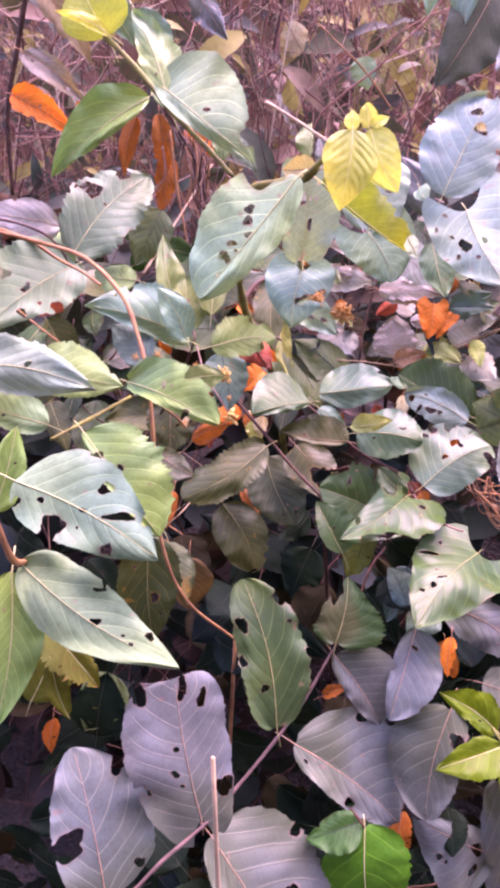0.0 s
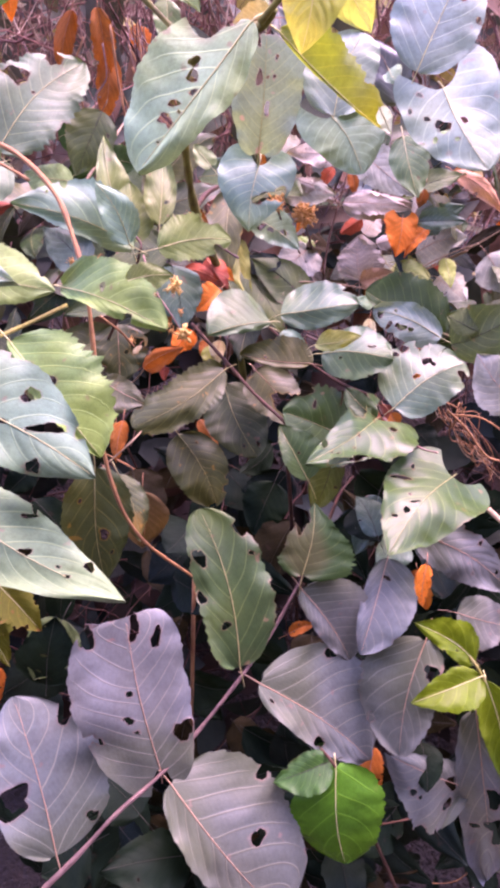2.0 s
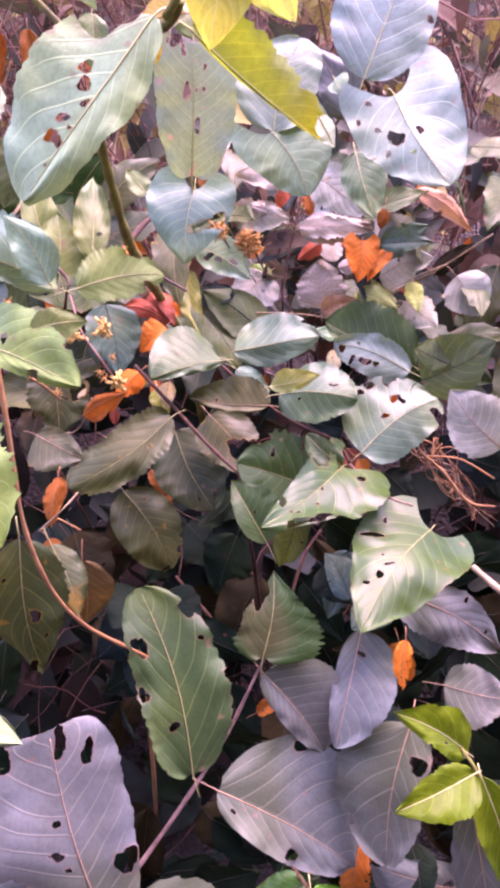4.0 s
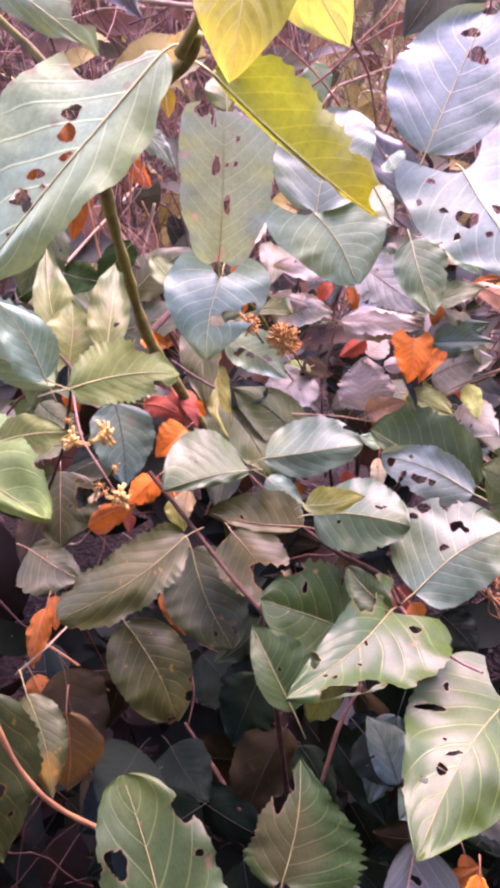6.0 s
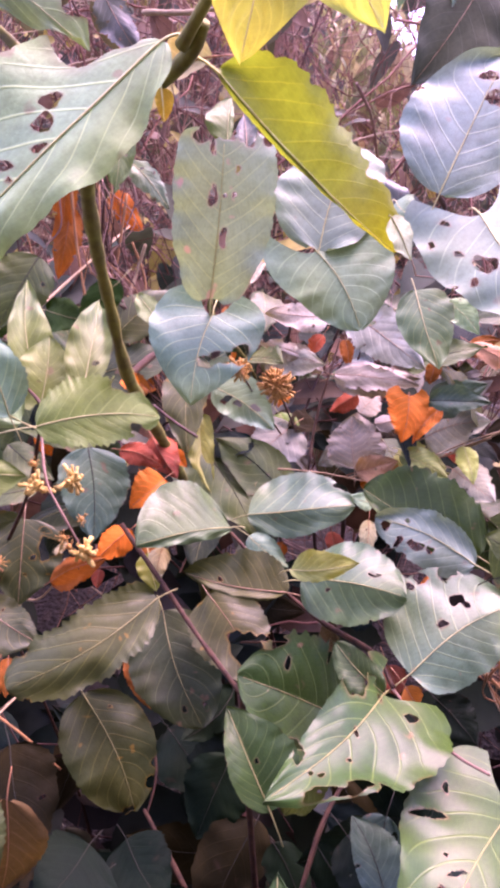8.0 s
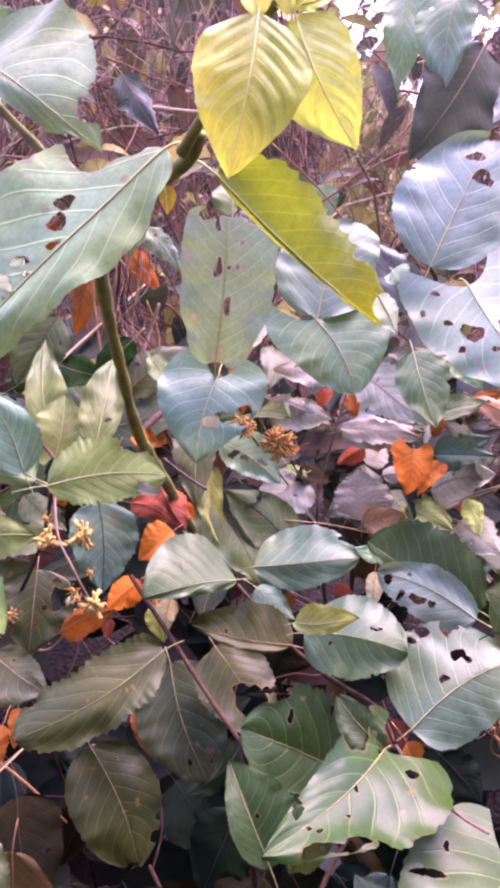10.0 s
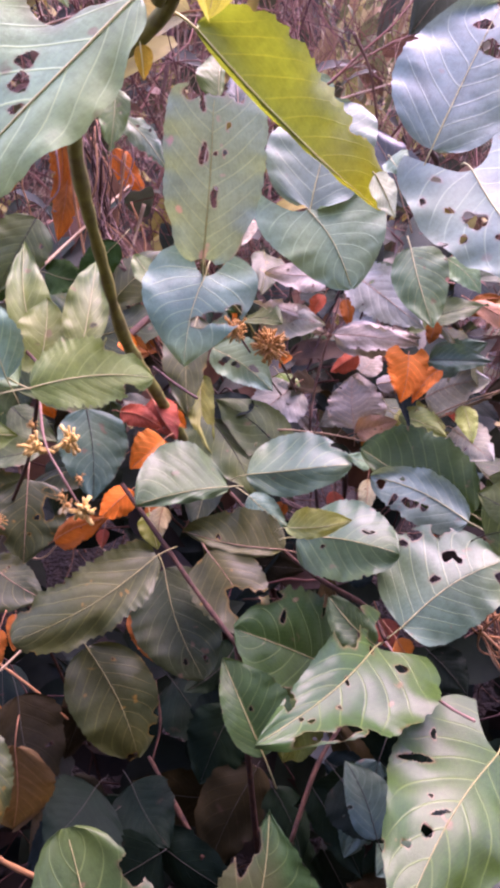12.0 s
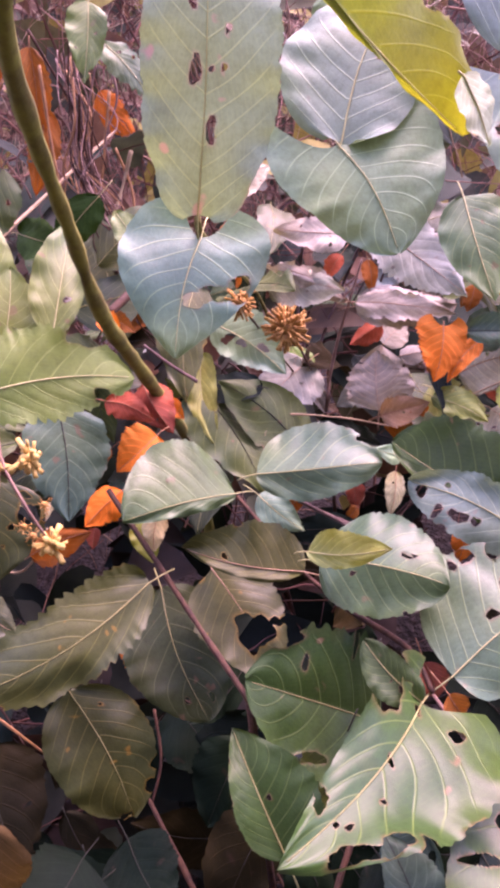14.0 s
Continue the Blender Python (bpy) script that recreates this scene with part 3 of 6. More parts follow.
def build_sunlit_scrub():
    """Yellow-green grass and leaves in the brighter gap of the thicket; sunlight is put into their pale tones."""
    rnd, verts, faces = random.Random(16), [], []
    for _ in range(420):
        y = rnd.uniform(2.2, 3.6)
        x = (y - 0.25) * rnd.uniform(0.15, 0.27)
        z = 1.28 + (y - 0.25) * rnd.uniform(0.13, 0.40)
        d = Vector((rnd.gauss(0, 0.5), rnd.gauss(0, 0.4), rnd.choice((1, 1, -1)))).normalized()
        f = Vector((rnd.gauss(0, 0.6), -0.7, 0.7))
        f = (f - f.dot(d) * d).normalized()
        length = rnd.uniform(0.05, 0.16)
        add_blade(verts, faces, Vector((x, y, z)), d, f, length, length * rnd.uniform(0.06, 0.22), 0.08, 4)
    # tones lightened to stand for sun on the far grass
    tones = [(0.42, 0.40, 0.12), (0.26, 0.28, 0.09), (0.52, 0.46, 0.22), (0.36, 0.25, 0.12), (0.18, 0.20, 0.08)]
    joined("sunlit_scrub", verts, faces, island_material("sunlit_grass", tones, 0.6, 0.35), "yellow-green grass and leaves in a gap of the thicket, sunlight put into their pale tones", "foliage")


def build_hedge_and_blocker():
    """Dense scrub that closes the place: behind the thicket, and an added unseen row at the camera's back that blocks
    sky.
    """
    rnd, verts, faces = random.Random(15), [], []
    arc = [(-7 + 14 * i / 60) for i in range(61)]
    # the second row is added, unseen, to block low sky behind the camera
    for front, y0, top in ((True, 5.2, 3.9), (False, -1.9, 5.0)):
        n = 26
        first = len(verts)
        for j in range(n + 1):
            for x in arc:
                t = j / n
                y = y0 + (1 if front else -1) * (1.2 * t + 0.02 * x * x)
                h = top + 0.7 * noise.noise(Vector((x * 0.7, y0, 3)))
                if front:
                    h *= 1 - 0.36 * min(1, max(0, (x - 0.6) / 0.5)) * min(1, max(0, (2.6 - x) / 0.8))
                p = Vector((x, y, ground_z(x, y) - 0.1 + h * t))
                p += 0.45 * noise.noise_vector(p * 1.6) + 0.2 * noise.noise_vector(p * 5)
                verts.append(p)
        m = len(arc)
        for j in range(n):
            for i in range(m - 1):
                k = first + j * m + i
                faces.append((k, k + 1, k + m + 1, k + m))
        for _ in range(5200):
            k = rnd.randrange(first, first + (n + 1) * m)
            a = verts[k] + Vector((rnd.gauss(0, 0.08), rnd.gauss(0, 0.08), rnd.gauss(0, 0.08)))
            d = Vector((rnd.gauss(0, 1), rnd.gauss(0, 1), rnd.gauss(-0.4, 0.7))).normalized()
            f = Vector((rnd.gauss(0, 0.5), -1 if front else 1, 0.5))
            f = (f - f.dot(d) * d).normalized()
            s = rnd.uniform(0.10, 0.22)
            add_blade(verts, faces, a, d, f, s, s * 0.3, 0.05, 3)
    tones = [(0.06, 0.06, 0.035), (0.10, 0.08, 0.045), (0.16, 0.10, 0.065), (0.08, 0.08, 0.05), (0.20, 0.12, 0.08), (0.14, 0.12, 0.055)]
    joined("hedge", verts, faces, island_material("hedge_leaves", tones, 0.7, 0.15), "dense dark scrub behind the thicket, plus an unseen sky-blocking row behind the camera", "hedge")


build_ground()
build_hedge_and_blocker()
build_inner_foliage()
build_inner_twigs()
build_thicket()
build_far_foliage()
build_sunlit_scrub()


# ---- the plants, leaf by leaf ----
vine = thing("climbing_vine", (-0.1, 0.5, ground_z(-0.1, 0.5)), "climbing vine with russet stem and large pale insect-eaten leaves", "vine")
rooted(vine, (-0.1, 0.5), (-0.016, 0.56, 0.914), 0.0022, RUSSET)
stem(vine, [(-0.252, 0.66, 1.306), (-0.201, 0.66, 1.293), (-0.149, 0.64, 1.279), (-0.11, 0.6, 1.252), (-0.092, 0.57, 1.219), (-0.082, 0.545, 1.186), (-0.079, 0.53, 1.136), (-0.077, 0.52, 1.055), (-0.059, 0.53, 0.983), (-0.016, 0.56, 0.914)], 0.0022, 0.0015, RUSSET, "stem")
stem(vine, [(-0.097, 0.54, 1.178), (-0.122, 0.5, 1.173), (-0.141, 0.46, 1.172)], 0.0017, 0.0014, GREENSTEM, "side_stem")
stem(vine, [(-0.149, 0.36, 1.171), (-0.145, 0.37, 1.128), (-0.143, 0.385, 1.115)], 0.0025, 0.0019, RUSSET, "side_stem")
stem(vine, [(-0.2451, 0.67, 1.306), (-0.2113, 0.675, 1.2934), (-0.1841, 0.67, 1.2759), (-0.1557, 0.655, 1.2639), (-0.1324, 0.62, 1.2576)], 0.0019, 0.0012, RUSSET, "side_stem")
stem(vine, [(-0.2317, 0.64, 1.316), (-0.2059, 0.65, 1.3083), (-0.1873, 0.66, 1.2974), (-0.1795, 0.68, 1.2784), (-0.1826, 0.7, 1.267)], 0.0015, 0.0009, MAUVE, "side_stem")
leaf(vine, (-0.1355, 0.37, 1.1811), (-0.0501, 0.355, 1.1348), (0.0343, 0.0241), (0.2167, -0.7461, 0.6296), "seafoam", holes=[(0.506, 0.186, 0.05, 0.032, -2.64), (0.67, 0.082, 0.091, 0.027, -2.63), (0.205, -0.05, 0.024, 0.016, 2.19), (0.455, -0.003, 0.02, 0.014, -2.67), (0.408, 0.105, 0.013, 0.01, -2.68), (0.48, -0.106, 0.01, 0.01, 2.55), (0.077, -0.111, 0.028, 0.025, 2.49), (0.011, 0.21, 0.036, 0.029, -2.68), (0.061, 0.278, 0.04, 0.027, 2.16), (0.698, -0.127, 0.037, 0.029, 2.19), (0.367, 0.365, 0.068, 0.029, -2.62), (0.349, -0.175, 0.078, 0.072, -3.04), (0.829, 0.183, 0.049, 0.048, 2.37)], fold=-4, arch=0.05, eaten=0, detail=1.8, ragged=0.4, shape="ovate", mat=POWDERY)
leaf(vine, (-0.1455, 0.385, 1.1129), (-0.0378, 0.333, 1.0728), (0.0247, 0.0207), (0.0195, -0.6038, 0.7969), "minty", holes=[(0.454, 0.191, 0.033, 0.009, 2.24), (0.451, 0.148, 0.031, 0.009, -2.61), (0.528, 0.014, 0.025, 0.019, -2.77), (0.795, 0.076, 0.022, 0.019, -2.81), (0.741, 0.002, 0.011, 0.01, 3.01), (0.687, 0.023, 0.009, 0.008, 2.97), (0.379, 0.04, 0.009, 0.008, 2.87), (0.611, 0.238, 0.023, 0.02, -2.9)], fold=-5, arch=0.06, eaten=0, detail=1.8, ragged=0.35, mat=POWDERY)
leaf(vine, (-0.153, 0.385, 1.108), (-0.161, 0.34, 1.019), (0.0204, 0.0185), (0.2951, -0.8631, 0.4099), "green", fold=8, eaten=0.1, ragged=0.3)
leaf(vine, (-0.1191, 0.47, 1.1731), (-0.0597, 0.42, 1.1135), (0.0357, 0.009), (0.0687, -0.7158, 0.6949), "green", shape="oval", holes=[(0.264, -0.041, 0.051, 0.062), (0.425, 0.059, 0.029, 0.03), (0.658, 0.162, 0.013, 0.012)], eaten=0, fold=8, ragged=1.4)
leaf(vine, (-0.165, 0.4, 1.144), (-0.149, 0.42, 1.197), (0.015, 0.0127), (0.248, -0.9287, 0.2756), "green", mat=BLADE, eaten=0.1)
leaf(vine, (-0.207, 0.47, 1.223), (-0.098, 0.435, 1.217), (0.023, 0.0198), (-0.2279, -0.8039, 0.5494), "glow", fold=-8, eaten=0.15)
leaf(vine, (-0.17, 0.53, 1.211), (-0.098, 0.52, 1.193), (0.0268, 0.0185), (0.0164, -0.8448, 0.5348), "sage", fold=-6, eaten=0.2)
leaf(vine, (-0.145, 0.47, 1.179), (-0.198, 0.46, 1.203), (0.0117, 0.0175), (0.3695, -0.792, 0.4861), "sage", eaten=0.1)
leaf(vine, (-0.097, 0.53, 1.194), (-0.02, 0.47, 1.179), (0.0282, 0.0097), (-0.3707, -0.6433, 0.6699), "green", shape="oval", holes=[(0.585, 0.282, 0.044, 0.029), (0.913, 0.254, 0.067, 0.075)], fold=6, eaten=0.3)
leaf(vine, (-0.056, 0.635, 1.202), (-0.144, 0.6, 1.243), (0.0127, 0.0361), (0.4697, -0.8305, 0.2992), "mint", fold=-8, eaten=0.1)
leaf(vine, (-0.1764, 0.7, 1.2762), (-0.108, 0.78, 1.3475), (0.0373, 0.0355), (0.4044, -0.7653, 0.5008), "sage2", shape="oval", holes=[(0.514, 0.174, 0.079, 0.067), (0.829, 0.13, 0.073, 0.058), (0.791, 0.229, 0.051, 0.041), (0.487, 0.017, 0.015, 0.013), (0.405, -0.357, 0.134, 0.115)], mat=POWDERY, eaten=0.1, ragged=1.2)
leaf(vine, (-0.174, 0.7, 1.266), (-0.237, 0.6, 1.223), (0.0306, 0.0448), (0.5794, -0.6015, 0.5499), "sage2", holes=[(0.544, -0.026, 0.032, 0.029), (0.207, 0.109, 0.020, 0.017), (0.600, -0.201, 0.054, 0.039), (0.709, 0.092, 0.033, 0.035), (0.446, 0.221, 0.054, 0.050)], mat=POWDERY, eaten=0.2)
leaf(vine, (-0.198, 0.74, 1.3), (-0.266, 0.7, 1.317), (0.0212, 0.0212), (0.5362, -0.8085, 0.2424), "pink", eaten=0.2)
leaf(vine, (-0.182, 0.72, 1.271), (-0.256, 0.8, 1.306), (0.0184, 0.0221), (-0.3349, -0.6202, 0.7094), "sage", eaten=0.2)
leaf(vine, (-0.091, 0.6, 1.191), (-0.129, 0.63, 1.22), (0.0179, 0.0179), (-0.0839, -0.7455, 0.6612), "teal", eaten=0.1)
leaf(vine, (-0.115, 0.7, 1.25), (-0.162, 0.72, 1.256), (0.019, 0.0142), (-0.3018, -0.8429, 0.4455), "sage", mat=BLADE, eaten=0.1)
leaf(vine, (-0.113, 0.9, 1.308), (-0.147, 0.88, 1.242), (0.026, 0.0289), (0.1112, -0.9655, 0.2353), "mossy", eaten=0.1, mat=BLADE)
leaf(vine, (-0.093, 0.55, 1.039), (-0.096, 0.55, 0.919), (0.0316, 0.0279), (0.2387, -0.9711, -0.006), "olive", holes=[(0.516, 0.057, 0.037, 0.039), (0.693, 0.095, 0.018, 0.015)], eaten=0.1)
leaf(vine, (-0.063, 0.6, 0.985), (-0.069, 0.6, 0.922), (0.0224, 0.0224), (0.046, -0.9989, -0.0044), "brown", eaten=0.1)
leaf(vine, (-0.194, 0.47, 0.918), (-0.17, 0.5, 0.977), (0.0172, 0.0243), (0.121, -0.9039, 0.4104), "ochre", mat=DRY, eaten=0.9, ragged=2.0)
leaf(vine, (-0.16, 0.45, 1.012), (-0.119, 0.43, 0.97), (0.0155, 0.02), (0.3279, -0.6878, 0.6476), "ochre", mat=DRY, eaten=1.2, ragged=2.0, fold=25)
# the dark tint holds the shade behind the vine
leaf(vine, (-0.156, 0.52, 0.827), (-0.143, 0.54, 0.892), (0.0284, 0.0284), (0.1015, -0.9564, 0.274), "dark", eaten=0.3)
leaf(vine, (-0.158, 0.44, 0.99), (-0.142, 0.42, 0.947), (0.01, 0.0091), (0.3646, -0.785, 0.5008), "ochre", eaten=0.5, fold=30, mat=DRY)
leaf(vine, (-0.141, 0.55, 0.879), (-0.167, 0.52, 0.834), (0.0258, 0.0258), (0.0381, -0.8415, 0.5389), "mossy", eaten=0.3)

shoot = thing("young_shoot", (0.05, 0.9, ground_z(0.05, 0.9)), "tall young shoot with yellow-green stem and fresh yellow leaves", "shoot")
rooted(shoot, (0.05, 0.9), (0.032, 0.88, 1.081), 0.0046, GREENSTEM)
stem(shoot, [(0.032, 0.88, 1.081), (0.02, 0.83, 1.128), (0.004, 0.765, 1.181), (-0.006, 0.705, 1.223), (-0.01, 0.66, 1.269), (-0.009, 0.61, 1.303), (-0.005, 0.575, 1.325), (0.007, 0.545, 1.338), (0.027, 0.515, 1.343), (0.04, 0.492, 1.345), (0.046, 0.482, 1.348), (0.049, 0.475, 1.352)], 0.0052, 0.002, GREENSTEM, "stem")
stem(shoot, [(-0.106, 0.6, 1.448), (-0.081, 0.585, 1.424), (-0.055, 0.565, 1.394), (-0.029, 0.545, 1.369), (-0.007, 0.525, 1.347)], 0.0022, 0.0017, GREENSTEM, "side_stem")
stem(shoot, [(0.042, 0.48, 1.347), (0.053, 0.462, 1.358), (0.063, 0.445, 1.369), (0.071, 0.438, 1.375)], 0.0022, 0.0014, GREENSTEM, "side_stem")
stem(shoot, [(0.017, 0.6, 1.401), (0.041, 0.55, 1.383), (0.059, 0.5, 1.367)], 0.0012, 0.001, STRAW, "side_stem")
leaf(shoot, (-0.0559, 0.568, 1.4066), (0.0081, 0.512, 1.3554), (0.0413, 0.01), (-0.3762, -0.7892, 0.4854), "sage", shape="heart", holes=[(0.871, 0.147, 0.096, 0.083), (0.483, 0.072, 0.026, 0.019)], mat=POWDERY, fold=-4, arch=0.12, eaten=0, stalk=0.012, ragged=0.3)
leaf(shoot, (-0.073, 0.588, 1.405), (-0.147, 0.555, 1.348), (0.0088, 0.023), (0.2485, -0.9426, 0.2231), "green", shape="lance", fold=10, arch=0.1, eaten=0, stalk=0.012, ragged=0.3)
leaf(shoot, (-0.104, 0.6, 1.447), (-0.122, 0.6, 1.486), (0.0258, 0.0258), (0.1919, -0.9774, 0.0886), "lime", eaten=0.05, fold=10, arch=0.1, ragged=0.3)
leaf(shoot, (-0.102, 0.6, 1.448), (-0.135, 0.57, 1.459), (0.0043, 0.0052), (0.6571, -0.7501, -0.0744), "yellow", eaten=0)
leaf(shoot, (-0.226, 0.78, 1.465), (-0.159, 0.76, 1.413), (0.0116, 0.015), (-0.0161, -0.94, 0.3407), "taupe", eaten=0.5, fold=25, arch=0.12)
leaf(shoot, (-0.209, 0.8, 1.528), (-0.158, 0.78, 1.454), (0.0195, 0.0149), (0.0771, -0.9478, 0.3093), "taupe", eaten=0.3, fold=15)
leaf(shoot, (-0.114, 0.66, 1.499), (-0.093, 0.66, 1.449), (0.0123, 0.0133), (0.1706, -0.9827, 0.0716), "sage2", eaten=0.1)
leaf(shoot, (-0.094, 0.68, 1.479), (-0.065, 0.66, 1.423), (0.0166, 0.0147), (0.0067, -0.9406, 0.3394), "sage2", eaten=0.1)
leaf(shoot, (-0.059, 0.6, 1.398), (-0.093, 0.66, 1.475), (0.0138, 0.0207), (-0.0661, -0.801, 0.595), "sage", eaten=0.1)
leaf(shoot, (0.0367, 0.476, 1.3468), (-0.0275, 0.4515, 1.2728), (0.0165, 0.0386), (-0.2196, -0.8523, 0.4748), "pale", holes=[(0.355, -0.134, 0.037, 0.027, 1.9), (0.425, -0.088, 0.038, 0.03, 1.73), (0.5, -0.031, 0.019, 0.014, 1.87), (0.599, -0.079, 0.029, 0.022, 1.87), (0.691, -0.068, 0.045, 0.024, 2.08), (0.701, -0.02, 0.025, 0.016, 0.88), (0.62, -0.024, 0.012, 0.01, 1.8), (0.477, -0.018, 0.01, 0.008, 1.83), (0.81, -0.014, 0.011, 0.009, 1.43), (0.0, -0.25, 0.165, 0.225, 0.0), (0.8, -0.36, 0.05, 0.06, 0.0)], arch=0.05, eaten=0, stalk=0.008, ragged=0.5, detail=1.8, fold=0, shape="oval", bend=0.03)
leaf(shoot, (0.066, 0.438, 1.372), (0.059, 0.432, 1.328), (0.0159, 0.0166), (-0.1071, -0.9827, 0.1511), "yellow", shape="ovate", arch=0.12, fold=-6, eaten=0, ragged=0.3, stalk=0.006, quilt=0.032)
leaf(shoot, (0.076, 0.438, 1.372), (0.094, 0.436, 1.337), (0.0126, 0.0133), (-0.1198, -0.9928, -0.0049), "yellow", arch=0.12, fold=-10, eaten=0, ragged=0.3, stalk=0.006, quilt=0.032)
leaf(shoot, (0.066, 0.438, 1.371), (0.066, 0.442, 1.382), (0.0046, 0.0046), (-0.1233, -0.9326, 0.3391), "yellow", eaten=0, fold=30, stalk=0.002)
leaf(shoot, (0.075, 0.438, 1.372), (0.074, 0.442, 1.386), (0.0055, 0.0055), (-0.1478, -0.9537, 0.2619), "yellow", eaten=0, fold=25, stalk=0.002)
leaf(shoot, (0.076, 0.438, 1.374), (0.087, 0.44, 1.378), (0.0033, 0.0033), (0.0788, -0.9613, 0.2641), "yellow", eaten=0, fold=25, stalk=0.002)
leaf(shoot, (0.0529, 0.488, 1.3428), (0.1225, 0.5251, 1.2928), (0.0215, 0.0015), (0.3592, -0.9256, -0.1196), "mustard", shape="strap", holes=[], fold=3, arch=0.0, eaten=0.12, stalk=0.008, ragged=1.0, quilt=0.002, bend=-0.02)
leaf(shoot, (0.1177, 0.515, 1.3048), (0.1267, 0.517, 1.2897), (0.0085, 0.0075), (0.1, -0.62, 0.78), "white", shape="ovate", eaten=0, stalk=0.001)
leaf(shoot, (0.0342, 0.5, 1.3408), (0.0352, 0.5, 1.3304), (0.0037, 0.0025), (0.0787, -0.9968, 0.0098), "amber", mat=DRY, eaten=0, stalk=0.006, ragged=0.2, fold=15)
leaf(shoot, (0.051, 0.5, 1.351), (0.028, 0.52, 1.351), (0.0088, 0.0088), (-0.6373, -0.7329, 0.2379), "straw", mat=BLADE, eaten=0.3, fold=25)

low = thing("low_shrub", (-0.17, 0.25, ground_z(-0.17, 0.25)), "low shrub with mauve twig and big dusty grey-green leaves", "shrub")
rooted(low, (-0.17, 0.25), (-0.137, 0.31, 0.829), 0.003, MAUVE)
stem(low, [(-0.137, 0.31, 0.829), (-0.095, 0.335, 0.853), (-0.065, 0.355, 0.873), (-0.036, 0.38, 0.879), (-0.008, 0.405, 0.894), (0.025, 0.43, 0.921), (0.047, 0.455, 0.935), (0.07, 0.475, 0.967), (0.08, 0.485, 0.977)], 0.002, 0.0009, MAUVE, "stem")
leaf(low, (0.023, 0.43, 0.928), (-0.005, 0.495, 1.029), (0.025, 0.0323), (0.0994, -0.824, 0.5578), "leafy", shape="broad", holes=[(0.829, -0.189, 0.045, 0.052), (0.706, 0.117, 0.062, 0.031), (0.473, 0.176, 0.032, 0.027), (0.070, 0.160, 0.016, 0.038), (0.656, -0.191, 0.013, 0.019), (0.452, -0.270, 0.022, 0.017)], eaten=0.15, arch=0.06)
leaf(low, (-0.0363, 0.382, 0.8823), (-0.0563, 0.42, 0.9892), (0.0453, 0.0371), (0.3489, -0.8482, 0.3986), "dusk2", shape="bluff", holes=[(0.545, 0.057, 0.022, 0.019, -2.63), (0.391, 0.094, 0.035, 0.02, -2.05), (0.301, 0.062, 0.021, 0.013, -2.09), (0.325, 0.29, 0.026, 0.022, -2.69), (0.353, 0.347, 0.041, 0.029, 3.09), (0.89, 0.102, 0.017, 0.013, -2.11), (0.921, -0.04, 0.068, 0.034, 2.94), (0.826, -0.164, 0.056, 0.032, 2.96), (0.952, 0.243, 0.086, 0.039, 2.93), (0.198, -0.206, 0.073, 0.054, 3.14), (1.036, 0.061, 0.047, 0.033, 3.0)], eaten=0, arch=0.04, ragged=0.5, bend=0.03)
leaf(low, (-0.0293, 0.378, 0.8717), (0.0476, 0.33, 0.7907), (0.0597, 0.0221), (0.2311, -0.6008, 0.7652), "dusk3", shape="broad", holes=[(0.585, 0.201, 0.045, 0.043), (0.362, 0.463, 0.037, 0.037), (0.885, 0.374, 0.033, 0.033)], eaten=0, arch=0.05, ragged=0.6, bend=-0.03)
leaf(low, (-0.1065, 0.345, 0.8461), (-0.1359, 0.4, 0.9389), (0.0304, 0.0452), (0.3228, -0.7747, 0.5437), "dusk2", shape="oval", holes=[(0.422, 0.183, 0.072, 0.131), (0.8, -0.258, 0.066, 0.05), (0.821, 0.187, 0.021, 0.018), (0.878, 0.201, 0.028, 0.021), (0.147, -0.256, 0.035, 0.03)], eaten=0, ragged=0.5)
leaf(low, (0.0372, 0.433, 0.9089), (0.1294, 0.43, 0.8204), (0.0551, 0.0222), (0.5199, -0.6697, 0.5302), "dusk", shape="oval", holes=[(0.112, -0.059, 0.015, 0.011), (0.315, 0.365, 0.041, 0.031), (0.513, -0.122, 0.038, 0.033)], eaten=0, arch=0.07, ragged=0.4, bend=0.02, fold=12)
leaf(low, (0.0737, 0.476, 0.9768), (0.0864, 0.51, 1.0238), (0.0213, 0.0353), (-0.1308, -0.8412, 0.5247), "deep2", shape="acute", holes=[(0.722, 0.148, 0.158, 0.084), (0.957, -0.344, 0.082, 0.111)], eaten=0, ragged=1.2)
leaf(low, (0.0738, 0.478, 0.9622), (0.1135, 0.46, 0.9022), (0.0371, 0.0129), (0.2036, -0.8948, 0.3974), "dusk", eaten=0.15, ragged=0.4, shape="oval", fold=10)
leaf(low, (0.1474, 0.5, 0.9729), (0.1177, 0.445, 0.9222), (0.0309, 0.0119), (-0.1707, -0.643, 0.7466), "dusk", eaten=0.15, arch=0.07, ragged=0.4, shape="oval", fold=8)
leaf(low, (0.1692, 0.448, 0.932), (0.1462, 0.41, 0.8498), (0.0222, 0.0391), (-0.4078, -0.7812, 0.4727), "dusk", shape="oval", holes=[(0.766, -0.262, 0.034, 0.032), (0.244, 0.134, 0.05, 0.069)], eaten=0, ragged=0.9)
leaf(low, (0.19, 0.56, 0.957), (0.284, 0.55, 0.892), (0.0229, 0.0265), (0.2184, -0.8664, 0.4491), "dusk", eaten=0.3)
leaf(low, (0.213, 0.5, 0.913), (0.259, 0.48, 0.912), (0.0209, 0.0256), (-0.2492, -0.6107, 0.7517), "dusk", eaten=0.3)
